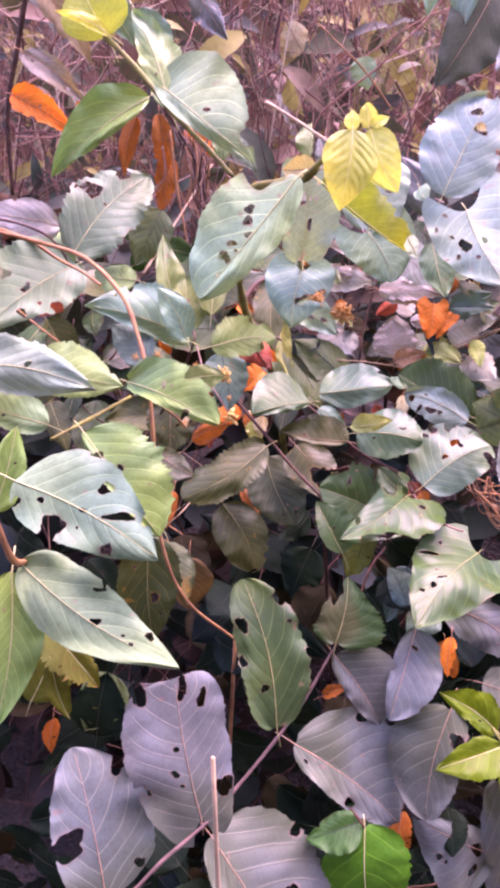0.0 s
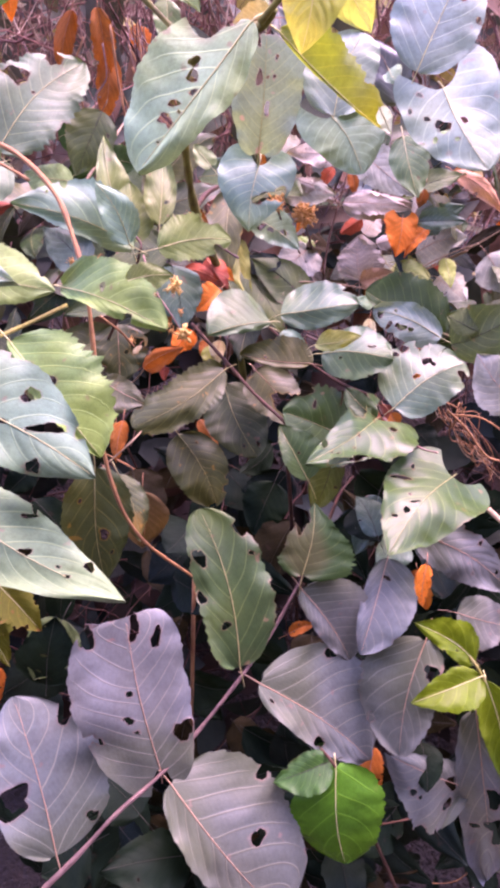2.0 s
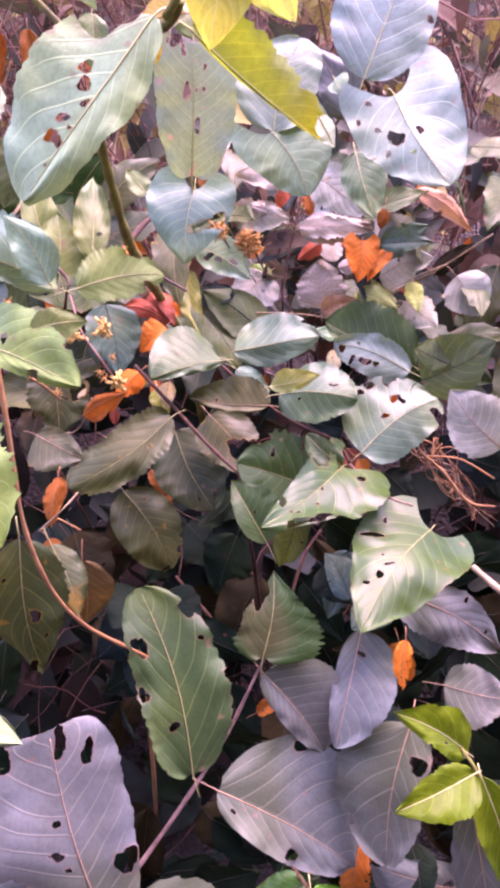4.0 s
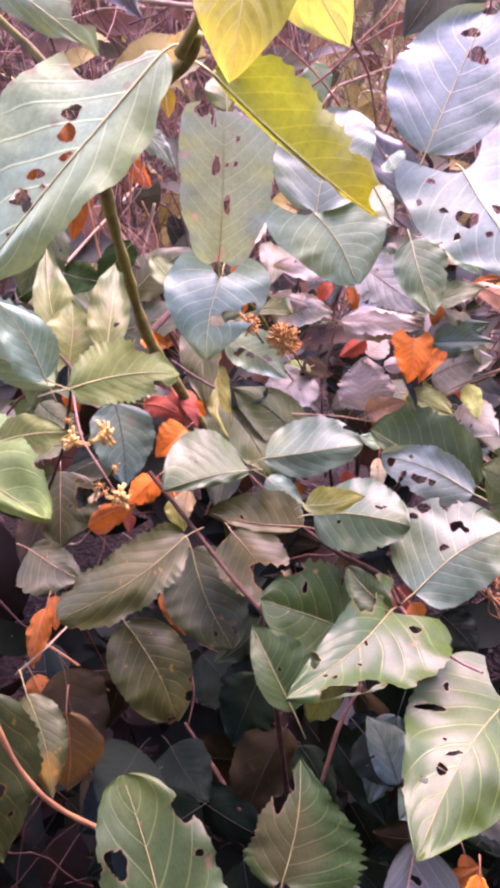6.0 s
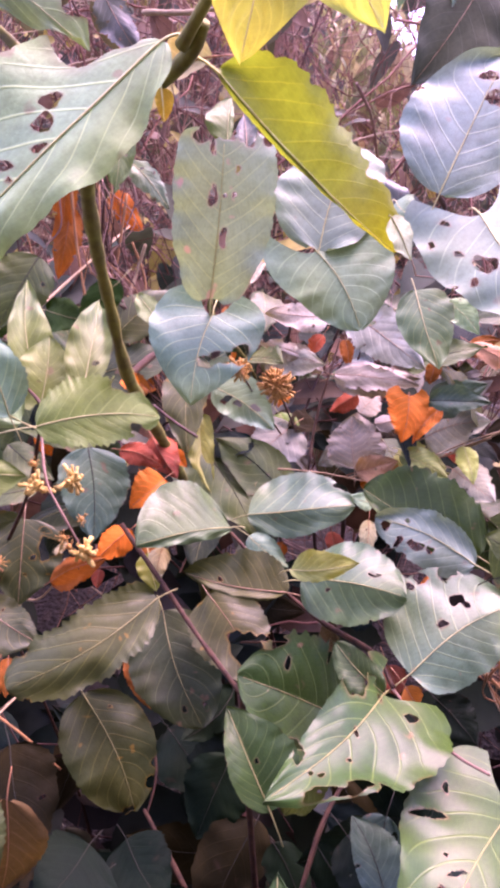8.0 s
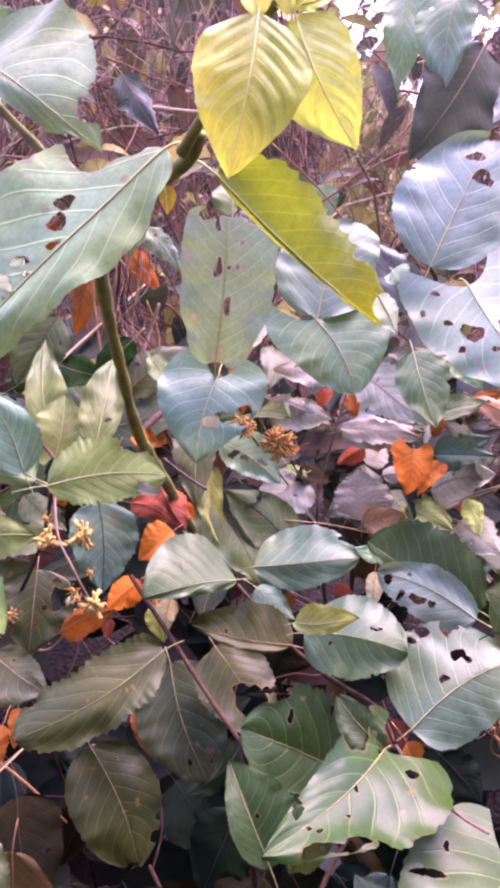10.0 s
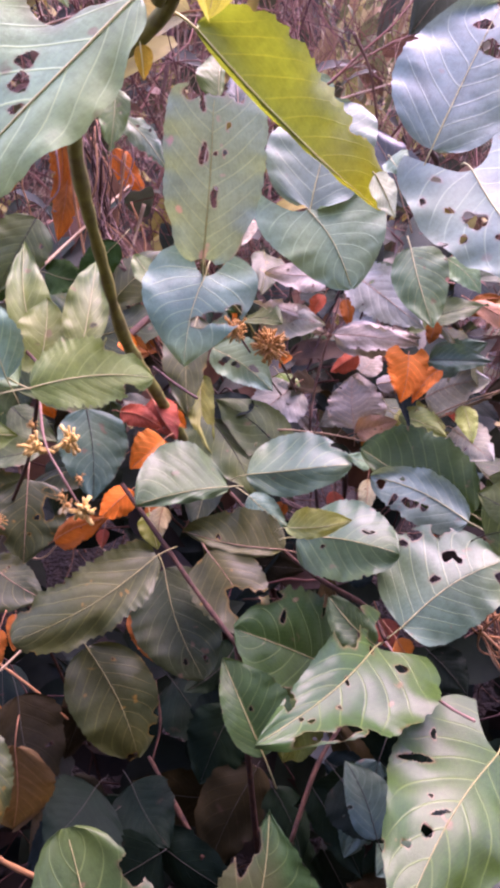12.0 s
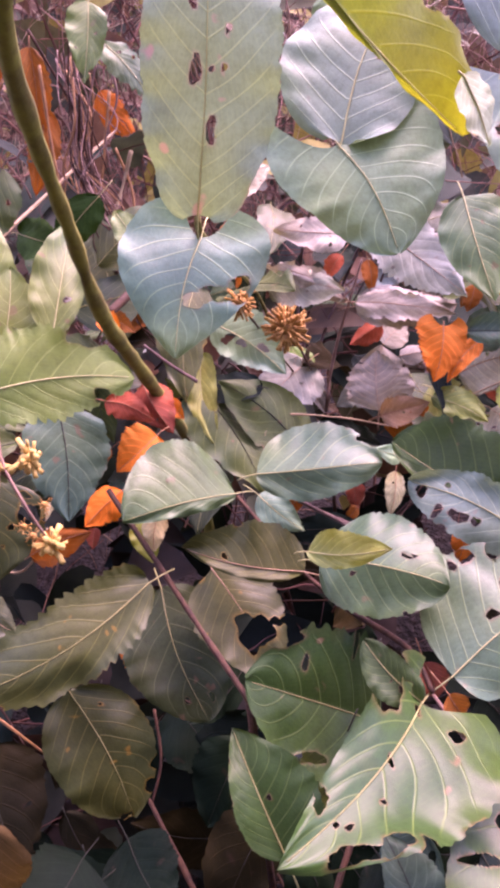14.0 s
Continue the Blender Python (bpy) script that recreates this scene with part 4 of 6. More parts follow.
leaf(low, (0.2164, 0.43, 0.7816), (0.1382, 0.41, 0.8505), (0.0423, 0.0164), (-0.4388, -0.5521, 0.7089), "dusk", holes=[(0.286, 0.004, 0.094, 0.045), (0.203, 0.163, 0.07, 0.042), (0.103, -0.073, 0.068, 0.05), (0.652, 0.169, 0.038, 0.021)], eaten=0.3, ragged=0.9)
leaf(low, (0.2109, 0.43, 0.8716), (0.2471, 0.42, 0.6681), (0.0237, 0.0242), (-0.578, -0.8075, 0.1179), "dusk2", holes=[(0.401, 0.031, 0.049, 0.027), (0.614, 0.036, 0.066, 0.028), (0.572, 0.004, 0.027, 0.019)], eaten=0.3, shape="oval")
leaf(low, (0.153, 0.56, 0.954), (0.14, 0.6, 0.974), (0.0121, 0.0172), (-0.2604, -0.4982, 0.827), "teal", eaten=0.1)
# next four leaves: gap shade put into the dark tint
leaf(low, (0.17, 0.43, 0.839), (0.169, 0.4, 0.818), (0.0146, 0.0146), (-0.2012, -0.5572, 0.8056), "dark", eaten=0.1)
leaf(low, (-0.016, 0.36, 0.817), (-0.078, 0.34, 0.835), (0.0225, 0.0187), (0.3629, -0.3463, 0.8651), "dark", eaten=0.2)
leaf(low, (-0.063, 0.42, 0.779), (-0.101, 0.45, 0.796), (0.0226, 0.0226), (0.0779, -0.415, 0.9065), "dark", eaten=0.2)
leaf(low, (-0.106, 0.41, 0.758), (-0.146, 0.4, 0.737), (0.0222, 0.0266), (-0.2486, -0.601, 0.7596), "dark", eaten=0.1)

glossy = thing("glossy_shrub", (0.1, 0.4, ground_z(0.1, 0.4)), "small shrub with shiny bright green leaves", "shrub")
rooted(glossy, (0.1, 0.4), (0.17, 0.42, 0.638), 0.0016, BROWN)
stem(glossy, [(0.17, 0.42, 0.638), (0.131, 0.41, 0.756), (0.092, 0.385, 0.869), (0.082, 0.4, 0.874)], 0.0016, 0.001, BROWN, "stem")
stem(glossy, [(0.254, 0.42, 0.783), (0.218, 0.415, 0.876), (0.2, 0.41, 0.93), (0.193, 0.42, 0.94)], 0.0015, 0.0009, GREENSTEM, "side_stem")
leaf(glossy, (0.091, 0.385, 0.873), (0.098, 0.36, 0.798), (0.0361, 0.0314), (-0.0552, -0.9488, 0.3111), "gloss", shape="oval", fold=-12, arch=0.1, eaten=0.05, stalk=0.008)
leaf(glossy, (0.089, 0.39, 0.873), (0.045, 0.385, 0.858), (0.0177, 0.0118), (-0.2247, -0.5112, 0.8296), "dark2", fold=10, arch=0.06, eaten=0.05, stalk=0.008)
leaf(glossy, (0.196, 0.405, 0.935), (0.142, 0.39, 0.928), (0.0183, 0.0114), (0.0222, -0.4873, 0.8729), "fresh", mat=GLOSSY, fold=18, arch=0.08, eaten=0.05, stalk=0.006)
leaf(glossy, (0.198, 0.42, 0.935), (0.151, 0.43, 0.966), (0.0111, 0.0174), (0.2062, -0.7958, 0.5693), "fresh", mat=GLOSSY, fold=15, arch=0.08, eaten=0.05, stalk=0.006)
leaf(glossy, (0.203, 0.41, 0.927), (0.218, 0.385, 0.852), (0.0158, 0.0143), (-0.2203, -0.9378, 0.2685), "fresh", mat=GLOSSY, fold=20, arch=0.08, eaten=0.05, stalk=0.006)
leaf(glossy, (0.079, 0.42, 0.848), (0.106, 0.43, 0.793), (0.0153, 0.0175), (0.5813, -0.8016, 0.1396), "dark2", eaten=0.05, stalk=0.004)

bush = thing("leafy_bush", (0.1, 0.62, ground_z(0.1, 0.62)), "leafy bush with toothed olive and blue-green leaves", "bush")
rooted(bush, (0.1, 0.62), (0.072, 0.61, 1.048), 0.0019, BROWN)
stem(bush, [(-0.016, 0.74, 1.106), (0.021, 0.69, 1.078), (0.046, 0.655, 1.059), (0.072, 0.61, 1.048)], 0.0019, 0.0016, BROWN, "stem")
stem(bush, [(0.067, 0.75, 1.097), (0.092, 0.71, 1.082), (0.107, 0.68, 1.077), (0.13, 0.66, 1.066), (0.154, 0.63, 1.063), (0.162, 0.61, 1.052)], 0.0016, 0.0014, BROWN, "stem")
stem(bush, [(0.11, 0.78, 1.082), (0.138, 0.74, 1.081), (0.152, 0.7, 1.087)], 0.0012, 0.0009, MAUVE, "side_stem")
stem(bush, [(0.162, 0.61, 1.051), (0.173, 0.58, 1.045), (0.185, 0.56, 1.043), (0.192, 0.54, 1.049)], 0.001, 0.0009, DEADWOOD, "side_stem")
stem(bush, [(0.005, 0.7, 0.892), (0.029, 0.66, 0.883), (0.051, 0.62, 0.877)], 0.0017, 0.0021, BROWN, "stem")
stem(bush, [(0.102, 0.55, 0.963), (0.119, 0.58, 0.986), (0.14, 0.62, 0.984)], 0.0015, 0.0011, BROWN, "stem")
leaf(bush, (0.017, 0.675, 1.0772), (-0.0705, 0.63, 1.0373), (0.02, 0.026), (0.2802, -0.6639, 0.6933), "olive", shape="broad", holes=[(0.84, -0.183, 0.029, 0.028), (0.934, 0.126, 0.032, 0.031), (0.408, 0.242, 0.013, 0.012), (0.547, -0.023, 0.011, 0.011)], ragged=1.2, eaten=0.05, fold=-5, arch=0.08, bend=0.07)
leaf(bush, (-0.0307, 0.66, 1.0156), (0.0056, 0.64, 0.9428), (0.0279, 0.0304), (0.3235, -0.8701, 0.3718), "olive", shape="oval", holes=[(0.739, 0.271, 0.043, 0.044), (0.86, 0.188, 0.046, 0.049), (0.97, -0.042, 0.037, 0.035), (0.188, 0.122, 0.012, 0.011), (0.56, 0.008, 0.012, 0.011)], eaten=0, arch=0.08, ragged=0.5)
# shade on this leaf is put into its deep tint
leaf(bush, (0.0161, 0.73, 1.0408), (0.049, 0.675, 0.9796), (0.0331, 0.0322), (0.023, -0.7458, 0.6657), "deep", shape="oval", holes=[(0.859, 0.098, 0.029, 0.021), (0.824, -0.06, 0.022, 0.017), (0.583, 0.131, 0.012, 0.012)], eaten=0, ragged=0.5)
leaf(bush, (0.05, 0.72, 1.06), (0.091, 0.66, 1.014), (0.0253, 0.0294), (-0.1181, -0.6537, 0.7474), "brownish", holes=[(0.581, 0.004, 0.163, 0.102), (0.595, 0.171, 0.038, 0.034), (0.867, -0.035, 0.072, 0.056)], eaten=0.1)
# deep2 here carries the shade under the torn leaf
leaf(bush, (0.143, 0.635, 1.0123), (0.0695, 0.615, 1.0569), (0.0368, 0.0398), (0.4703, -0.7443, 0.4742), "deep2", shape="oval", holes=[(0.406, -0.375, 0.074, 0.018, 1.81), (0.696, -0.18, 0.045, 0.02, 1.84), (0.537, 0.295, 0.103, 0.035, -2.94), (0.087, -0.286, 0.101, 0.065, 1.75), (0.841, -0.278, 0.081, 0.045, -2.85)], eaten=0, fold=14, ragged=1.0)
leaf(bush, (0.1534, 0.6, 1.0542), (0.0792, 0.515, 1.0552), (0.0439, 0.0222), (0.3302, -0.3276, 0.8852), "satin", shape="deltoid", holes=[(0.068, 0.168, 0.043, 0.021, 2.71), (0.177, 0.201, 0.026, 0.011, 2.64), (0.304, 0.224, 0.015, 0.009, 2.95), (0.548, 0.071, 0.02, 0.008, 2.58), (0.384, 0.008, 0.029, 0.01, 0.54), (0.065, -0.002, 0.027, 0.015, 0.29), (0.75, 0.016, 0.014, 0.008, 0.49), (0.723, 0.049, 0.017, 0.012, 0.22), (0.794, 0.118, 0.077, 0.034, 2.55), (0.668, 0.179, 0.054, 0.037, 2.85), (0.609, 0.261, 0.05, 0.033, 0.23), (0.347, 0.377, 0.064, 0.03, 2.64), (0.128, -0.154, 0.127, 0.082, 0.14), (0.725, -0.076, 0.045, 0.03, 0.46)], eaten=0, arch=0.04, fold=13, detail=1.8, ragged=0.6, bend=0.04)
leaf(bush, (0.1531, 0.6, 1.0552), (0.1279, 0.62, 1.076), (0.012, 0.0097), (-0.2921, -0.6147, 0.7327), "leafy", eaten=0.1, ragged=0.6, shape="oval", fold=10, holes=[(0.22, 0.001, 0.084, 0.092)])
leaf(bush, (0.213, 0.553, 1.018), (0.136, 0.463, 1.001), (0.039, 0.0425), (0.193, -0.3391, 0.9207), "satin", shape="deltoid", holes=[(0.325, -0.229, 0.069, 0.022, 2.43), (0.144, -0.247, 0.032, 0.011, 0.38), (0.457, -0.099, 0.012, 0.009, 2.94), (0.502, -0.042, 0.043, 0.009, 2.39), (0.601, -0.05, 0.029, 0.02, 2.88), (0.691, -0.092, 0.021, 0.013, 2.58), (0.76, -0.175, 0.033, 0.014, 0.43)], eaten=0, fold=-10, arch=0.06, detail=1.8, ragged=0.4)
# darker tint again for a leaf standing in shade
leaf(bush, (0.0855, 0.545, 1.0237), (0.0631, 0.58, 1.0594), (0.0124, 0.0236), (0.1088, -0.8649, 0.49), "deep2", holes=[(0.077, -0.349, 0.063, 0.077), (0.845, 0.141, 0.055, 0.04)], fold=22, eaten=0.1, ragged=0.6)
leaf(bush, (0.1114, 0.665, 1.0953), (0.1715, 0.63, 1.1001), (0.0332, 0.0257), (-0.3768, -0.5664, 0.7329), "glint", arch=0.06, eaten=0.15, shape="oval", ragged=0.6, holes=[(0.676, 0.138, 0.069, 0.021)], fold=-14)
leaf(bush, (0.103, 0.65, 1.109), (0.139, 0.62, 1.126), (0.0126, 0.007), (-0.6894, -0.586, 0.4258), "moss", mat=BLADE, eaten=0.1)
leaf(bush, (0.105, 0.68, 1.08), (0.033, 0.705, 1.083), (0.0081, 0.0268), (-0.2376, -0.7573, 0.6083), "brownish", eaten=0.15)
leaf(bush, (0.0656, 0.72, 1.112), (0.0013, 0.685, 1.1099), (0.0078, 0.0411), (0.3957, -0.7115, 0.5807), "glint", shape="oval", holes=[(0.533, -0.208, 0.044, 0.017), (-0.058, -0.447, 0.091, 0.093)], eaten=0, arch=0.07, fold=-10, ragged=0.5)
leaf(bush, (0.08, 0.765, 1.107), (0.161, 0.745, 1.123), (0.0384, 0.0192), (-0.3013, -0.7229, 0.6218), "frost", shape="oval", holes=[(0.928, 0.222, 0.095, 0.057)], eaten=0.1, fold=-18, arch=0.05, ragged=0.4)
leaf(bush, (0.172, 0.613, 1.059), (0.243, 0.64, 1.092), (0.0473, 0.0266), (-0.0977, -0.6569, 0.7477), "frost", shape="broad", holes=[(0.652, 0.214, 0.056, 0.045), (0.428, 0.109, 0.04, 0.032), (0.691, 0.144, 0.034, 0.032), (0.566, 0.502, 0.061, 0.044), (0.753, 0.44, 0.065, 0.068), (0.878, -0.204, 0.072, 0.103), (0.441, 0.505, 0.04, 0.044)], eaten=0.1, arch=0.06, fold=-12, ragged=0.5)
leaf(bush, (0.224, 0.66, 1.11), (0.166, 0.7, 1.128), (0.0219, 0.0164), (-0.3484, -0.7551, 0.5554), "glow", shape="oval", holes=[(0.865, 0.051, 0.049, 0.045), (0.683, 0.167, 0.035, 0.051), (0.524, 0.146, 0.066, 0.051), (0.394, 0.122, 0.029, 0.041), (0.595, 0.301, 0.041, 0.043)], eaten=0.1)
leaf(bush, (0.231, 0.67, 1.111), (0.17, 0.76, 1.132), (0.0125, 0.0368), (-0.5652, -0.5305, 0.6317), "deep2", shape="oval", eaten=0.1, fold=14)
leaf(bush, (0.242, 0.62, 1.128), (0.22, 0.64, 1.137), (0.0099, 0.0197), (-0.4212, -0.7147, 0.5584), "mossy", eaten=0.15)
leaf(bush, (0.228, 0.64, 1.109), (0.271, 0.6, 1.15), (0.029, 0.0242), (-0.756, -0.6298, 0.1784), "mossy", eaten=0.15)
leaf(bush, (0.275, 0.58, 1.07), (0.237, 0.6, 1.114), (0.0237, 0.0284), (-0.15, -0.9424, 0.2988), "grey", eaten=0.2)
leaf(bush, (-0.108, 0.7, 1.059), (-0.063, 0.68, 1.04), (0.0161, 0.0283), (0.009, -0.678, 0.735), "brownish", eaten=0.2)
leaf(bush, (-0.1, 0.78, 1.096), (-0.099, 0.75, 1.034), (0.0321, 0.0284), (0.2439, -0.8714, 0.4256), "brownish", holes=[(0.129, 0.242, 0.039, 0.053), (0.452, 0.130, 0.033, 0.033), (0.343, 0.290, 0.157, 0.094), (0.742, -0.284, 0.079, 0.067)], eaten=0.4)
leaf(bush, (-0.03, 0.69, 1.176), (-0.022, 0.66, 1.122), (0.0229, 0.0221), (0.1612, -0.8524, 0.4974), "teal", eaten=0.15)
leaf(bush, (-0.08, 0.66, 0.977), (-0.053, 0.62, 0.922), (0.0285, 0.0228), (0.2552, -0.7181, 0.6475), "umber", eaten=0.2)
leaf(bush, (-0.08, 0.58, 1.015), (-0.061, 0.55, 0.962), (0.0155, 0.0155), (0.3394, -0.7612, 0.5526), "olive", eaten=0.2)
# dark and slate leaves below: shade between the bush leaves put into their tint
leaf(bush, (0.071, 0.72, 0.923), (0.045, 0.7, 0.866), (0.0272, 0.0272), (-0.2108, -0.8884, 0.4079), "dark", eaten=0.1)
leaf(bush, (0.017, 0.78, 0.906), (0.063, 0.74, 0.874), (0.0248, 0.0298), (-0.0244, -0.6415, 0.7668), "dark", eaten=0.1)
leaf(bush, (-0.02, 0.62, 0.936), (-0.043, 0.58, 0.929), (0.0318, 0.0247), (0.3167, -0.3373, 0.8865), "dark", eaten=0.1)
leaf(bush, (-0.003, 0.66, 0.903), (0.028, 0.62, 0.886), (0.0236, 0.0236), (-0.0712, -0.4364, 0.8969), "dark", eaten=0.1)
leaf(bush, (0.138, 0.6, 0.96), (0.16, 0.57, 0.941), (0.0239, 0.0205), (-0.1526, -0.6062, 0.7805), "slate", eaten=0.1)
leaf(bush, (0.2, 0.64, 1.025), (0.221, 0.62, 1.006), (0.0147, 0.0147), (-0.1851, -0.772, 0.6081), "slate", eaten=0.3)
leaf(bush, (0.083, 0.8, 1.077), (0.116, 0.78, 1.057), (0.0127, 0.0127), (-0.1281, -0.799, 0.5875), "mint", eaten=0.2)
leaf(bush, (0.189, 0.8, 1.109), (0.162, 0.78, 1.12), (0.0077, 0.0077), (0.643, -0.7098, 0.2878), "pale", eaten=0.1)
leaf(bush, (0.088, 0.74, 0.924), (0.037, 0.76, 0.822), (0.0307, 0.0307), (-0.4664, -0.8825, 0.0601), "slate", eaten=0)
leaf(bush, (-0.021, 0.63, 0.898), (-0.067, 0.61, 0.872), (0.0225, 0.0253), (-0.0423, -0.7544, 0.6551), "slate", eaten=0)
leaf(bush, (0.161, 0.6, 0.973), (0.139, 0.58, 0.92), (0.0156, 0.0187), (-0.2909, -0.849, 0.4411), "teal", eaten=0.1)
leaf(bush, (0.197, 0.6, 0.914), (0.16, 0.58, 0.905), (0.0161, 0.0193), (0.1013, -0.5581, 0.8236), "teal", eaten=0.1)
leaf(bush, (0.122, 0.62, 1.017), (0.107, 0.66, 0.921), (0.0142, 0.0197), (-0.4279, -0.8561, -0.2899), "mossy", eaten=0.1)

broad = thing("broad_leaved_shrub", (0.12, 0.66, ground_z(0.12, 0.66)), "shrub of broad upright sage-green leaves with pale ribs", "shrub")
rooted(broad, (0.12, 0.98), (0.13, 1.02, 1.08), 0.0022, MAUVE)
stem(broad, [(0.13, 1.02, 1.08), (0.135, 1.06, 1.22), (0.122, 0.84, 1.288), (0.112, 0.67, 1.293), (0.108, 0.627, 1.301)], 0.0015, 0.0014, MAUVE, "stem")
stem(broad, [(0.13, 1.02, 1.08), (0.095, 1.0, 1.19), (0.058, 0.78, 1.25), (0.05, 0.66, 1.266), (0.049, 0.648, 1.275)], 0.0016, 0.0014, GREENSTEM, "side_stem")
stem(broad, [(0.13, 1.02, 1.08), (0.19, 1.04, 1.24), (0.192, 0.80, 1.315), (0.175, 0.64, 1.322), (0.166, 0.617, 1.33)], 0.0016, 0.0014, MAUVE, "side_stem")
leaf(broad, (0.166, 0.616, 1.329), (0.208, 0.65, 1.41), (0.0357, 0.0306), (-0.0982, -0.8984, 0.428), "glow", shape="oval", holes=[(0.779, 0.031, 0.041, 0.044), (0.641, -0.059, 0.043, 0.066), (0.97, -0.013, 0.041, 0.044), (0.557, 0.36, 0.03, 0.042), (0.511, -0.277, 0.021, 0.025)], eaten=0.1, arch=0.04, ragged=0.35)
leaf(broad, (0.1827, 0.6, 1.3187), (0.2004, 0.535, 1.2662), (0.0381, 0.0337), (-0.4378, -0.5802, 0.6868), "glow", shape="eared", holes=[(0.426, -0.116, 0.079, 0.053, 3.06), (0.459, 0.054, 0.043, 0.025, 2.91), (0.248, -0.206, 0.034, 0.02, -2.45), (0.612, -0.062, 0.024, 0.018, -2.81), (0.469, -0.32, 0.029, 0.021, -3.11), (0.512, -0.215, 0.038, 0.017, 2.85), (-0.041, -0.197, 0.035, 0.021, -2.48), (0.069, -0.316, 0.046, 0.018, 2.85)], eaten=0.05, arch=0.06, ragged=0.2, fold=-6)
leaf(broad, (0.1068, 0.625, 1.3005), (0.1322, 0.655, 1.3586), (0.0318, 0.0251), (-0.1882, -0.8721, 0.4517), "glow", shape="broad", eaten=0, arch=0.06, ragged=0.25, holes=[(0.537, -0.117, 0.022, 0.035)], bend=0.05)
leaf(broad, (0.1052, 0.625, 1.3006), (0.1277, 0.605, 1.2601), (0.0374, 0.0275), (-0.083, -0.9523, 0.2936), "mint", shape="eared", holes=[(0.998, 0.423, 0.069, 0.075)], eaten=0.0, arch=0.07, fold=-6, detail=1.6, ragged=0.2, bend=0.05)
leaf(broad, (0.0492, 0.645, 1.2735), (0.0555, 0.635, 1.3606), (0.0258, 0.03), (-0.12, -0.93, 0.32), "blush", shape="blunt", holes=[(0.893, 0.063, 0.034, 0.02, 0.03), (0.824, -0.033, 0.014, 0.012, 1.66), (0.786, -0.094, 0.022, 0.017, 0.04), (0.622, 0.047, 0.07, 0.023, 0.03), (0.634, -0.024, 0.014, 0.013, 1.71), (0.638, -0.082, 0.021, 0.014, 0.04), (0.386, -0.035, 0.052, 0.027, 0.03), (0.976, 0.099, 0.073, 0.058, 1.65), (0.988, -0.139, 0.077, 0.049, 0.06), (0.994, -0.02, 0.083, 0.053, 1.62), (0.995, -0.281, 0.062, 0.038, 0.09)], eaten=0, arch=0.05, detail=1.6, ragged=0.5, fold=8, bend=-0.02, quilt=0.004)
leaf(broad, (0.057, 0.67, 1.3629), (0.0596, 0.69, 1.3917), (0.0135, 0.0034), (0.0568, -0.7924, 0.6074), "moss2", eaten=0.2, ragged=0.5)
leaf(broad, (0.0505, 0.65, 1.2649), (0.0397, 0.62, 1.217), (0.0319, 0.0317), (0.0512, -0.8507, 0.5232), "mint", shape="cordate", holes=[(0.545, 0.122, 0.119, 0.065, 1.78), (0.474, 0.239, 0.092, 0.07, 1.8), (0.423, 0.383, 0.12, 0.091, 1.81)], eaten=0, arch=0.08, ragged=0.25, bend=-0.04)
leaf(broad, (0.051, 0.8, 1.204), (0.1, 0.78, 1.173), (0.0214, 0.0168), (-0.0979, -0.8996, 0.4257), "mint", holes=[(0.251, -0.057, 0.052, 0.048), (0.397, -0.049, 0.050, 0.044), (0.618, 0.041, 0.061, 0.050), (0.230, -0.119, 0.037, 0.041)], eaten=0.1)
leaf(broad, (0.1817, 0.7, 1.2838), (0.1892, 0.66, 1.2354), (0.0197, 0.0162), (-0.3922, -0.6906, 0.6077), "sage2", eaten=0.3, ragged=0.3)
leaf(broad, (0.068, 0.66, 1.357), (0.066, 0.68, 1.38), (0.0065, 0.0071), (-0.2748, -0.7373, 0.6172), "dusk", eaten=0.2)
leaf(broad, (0.061, 0.7, 1.284), (0.084, 0.72, 1.299), (0.009, 0.009), (0.3786, -0.7932, 0.4771), "pink", eaten=0.2)
leaf(broad, (0.16, 0.68, 1.335), (0.164, 0.66, 1.324), (0.01, 0.0067), (-0.6242, -0.4686, 0.6251), "mint", eaten=0.1)
leaf(broad, (0.2485, 0.8, 1.5222), (0.1868, 0.77, 1.4266), (0.0395, 0.0305), (0.1911, -0.9485, 0.2524), "dusk3", mat=DIM, eaten=0.05, quilt=0.002, ragged=0.4)
leaf(broad, (0.197, 0.85, 1.586), (0.188, 0.83, 1.498), (0.0188, 0.0188), (-0.1727, -0.9565, 0.2351), "mint", eaten=0.1)
leaf(broad, (0.226, 0.8, 1.562), (0.214, 0.78, 1.481), (0.0194, 0.0259), (-0.2201, -0.9389, 0.2644), "mint", eaten=0.1)
leaf(broad, (0.249, 0.72, 1.468), (0.225, 0.7, 1.432), (0.015, 0.0113), (0.0156, -0.8784, 0.4776), "grey", eaten=0.1)

wilt = thing("wilting_shrub", (0.2, 0.95, ground_z(0.2, 0.95)), "half-withered shrub with curled pinkish grey leaves", "shrub")
rooted(wilt, (0.2, 0.95), (0.16, 1, 1.086), 0.0019, MAUVE)
stem(wilt, [(0.16, 1, 1.086), (0.150, 0.93, 1.109), (0.152, 0.93, 1.137), (0.158, 0.93, 1.173), (0.167, 0.925, 1.212), (0.173, 0.92, 1.24)], 0.0015, 0.0011, DEADWOOD, "stem")
stem(wilt, [(0.194, 0.95, 1.09), (0.227, 0.94, 1.103), (0.28, 0.92, 1.121), (0.327, 0.9, 1.148)], 0.001, 0.0009, STRAW, "side_stem")
leaf(wilt, (0.132, 0.93, 1.151), (0.087, 0.9, 1.111), (0.0325, 0.0248), (-0.0249, -0.7861, 0.6176), "grey", eaten=0.6)
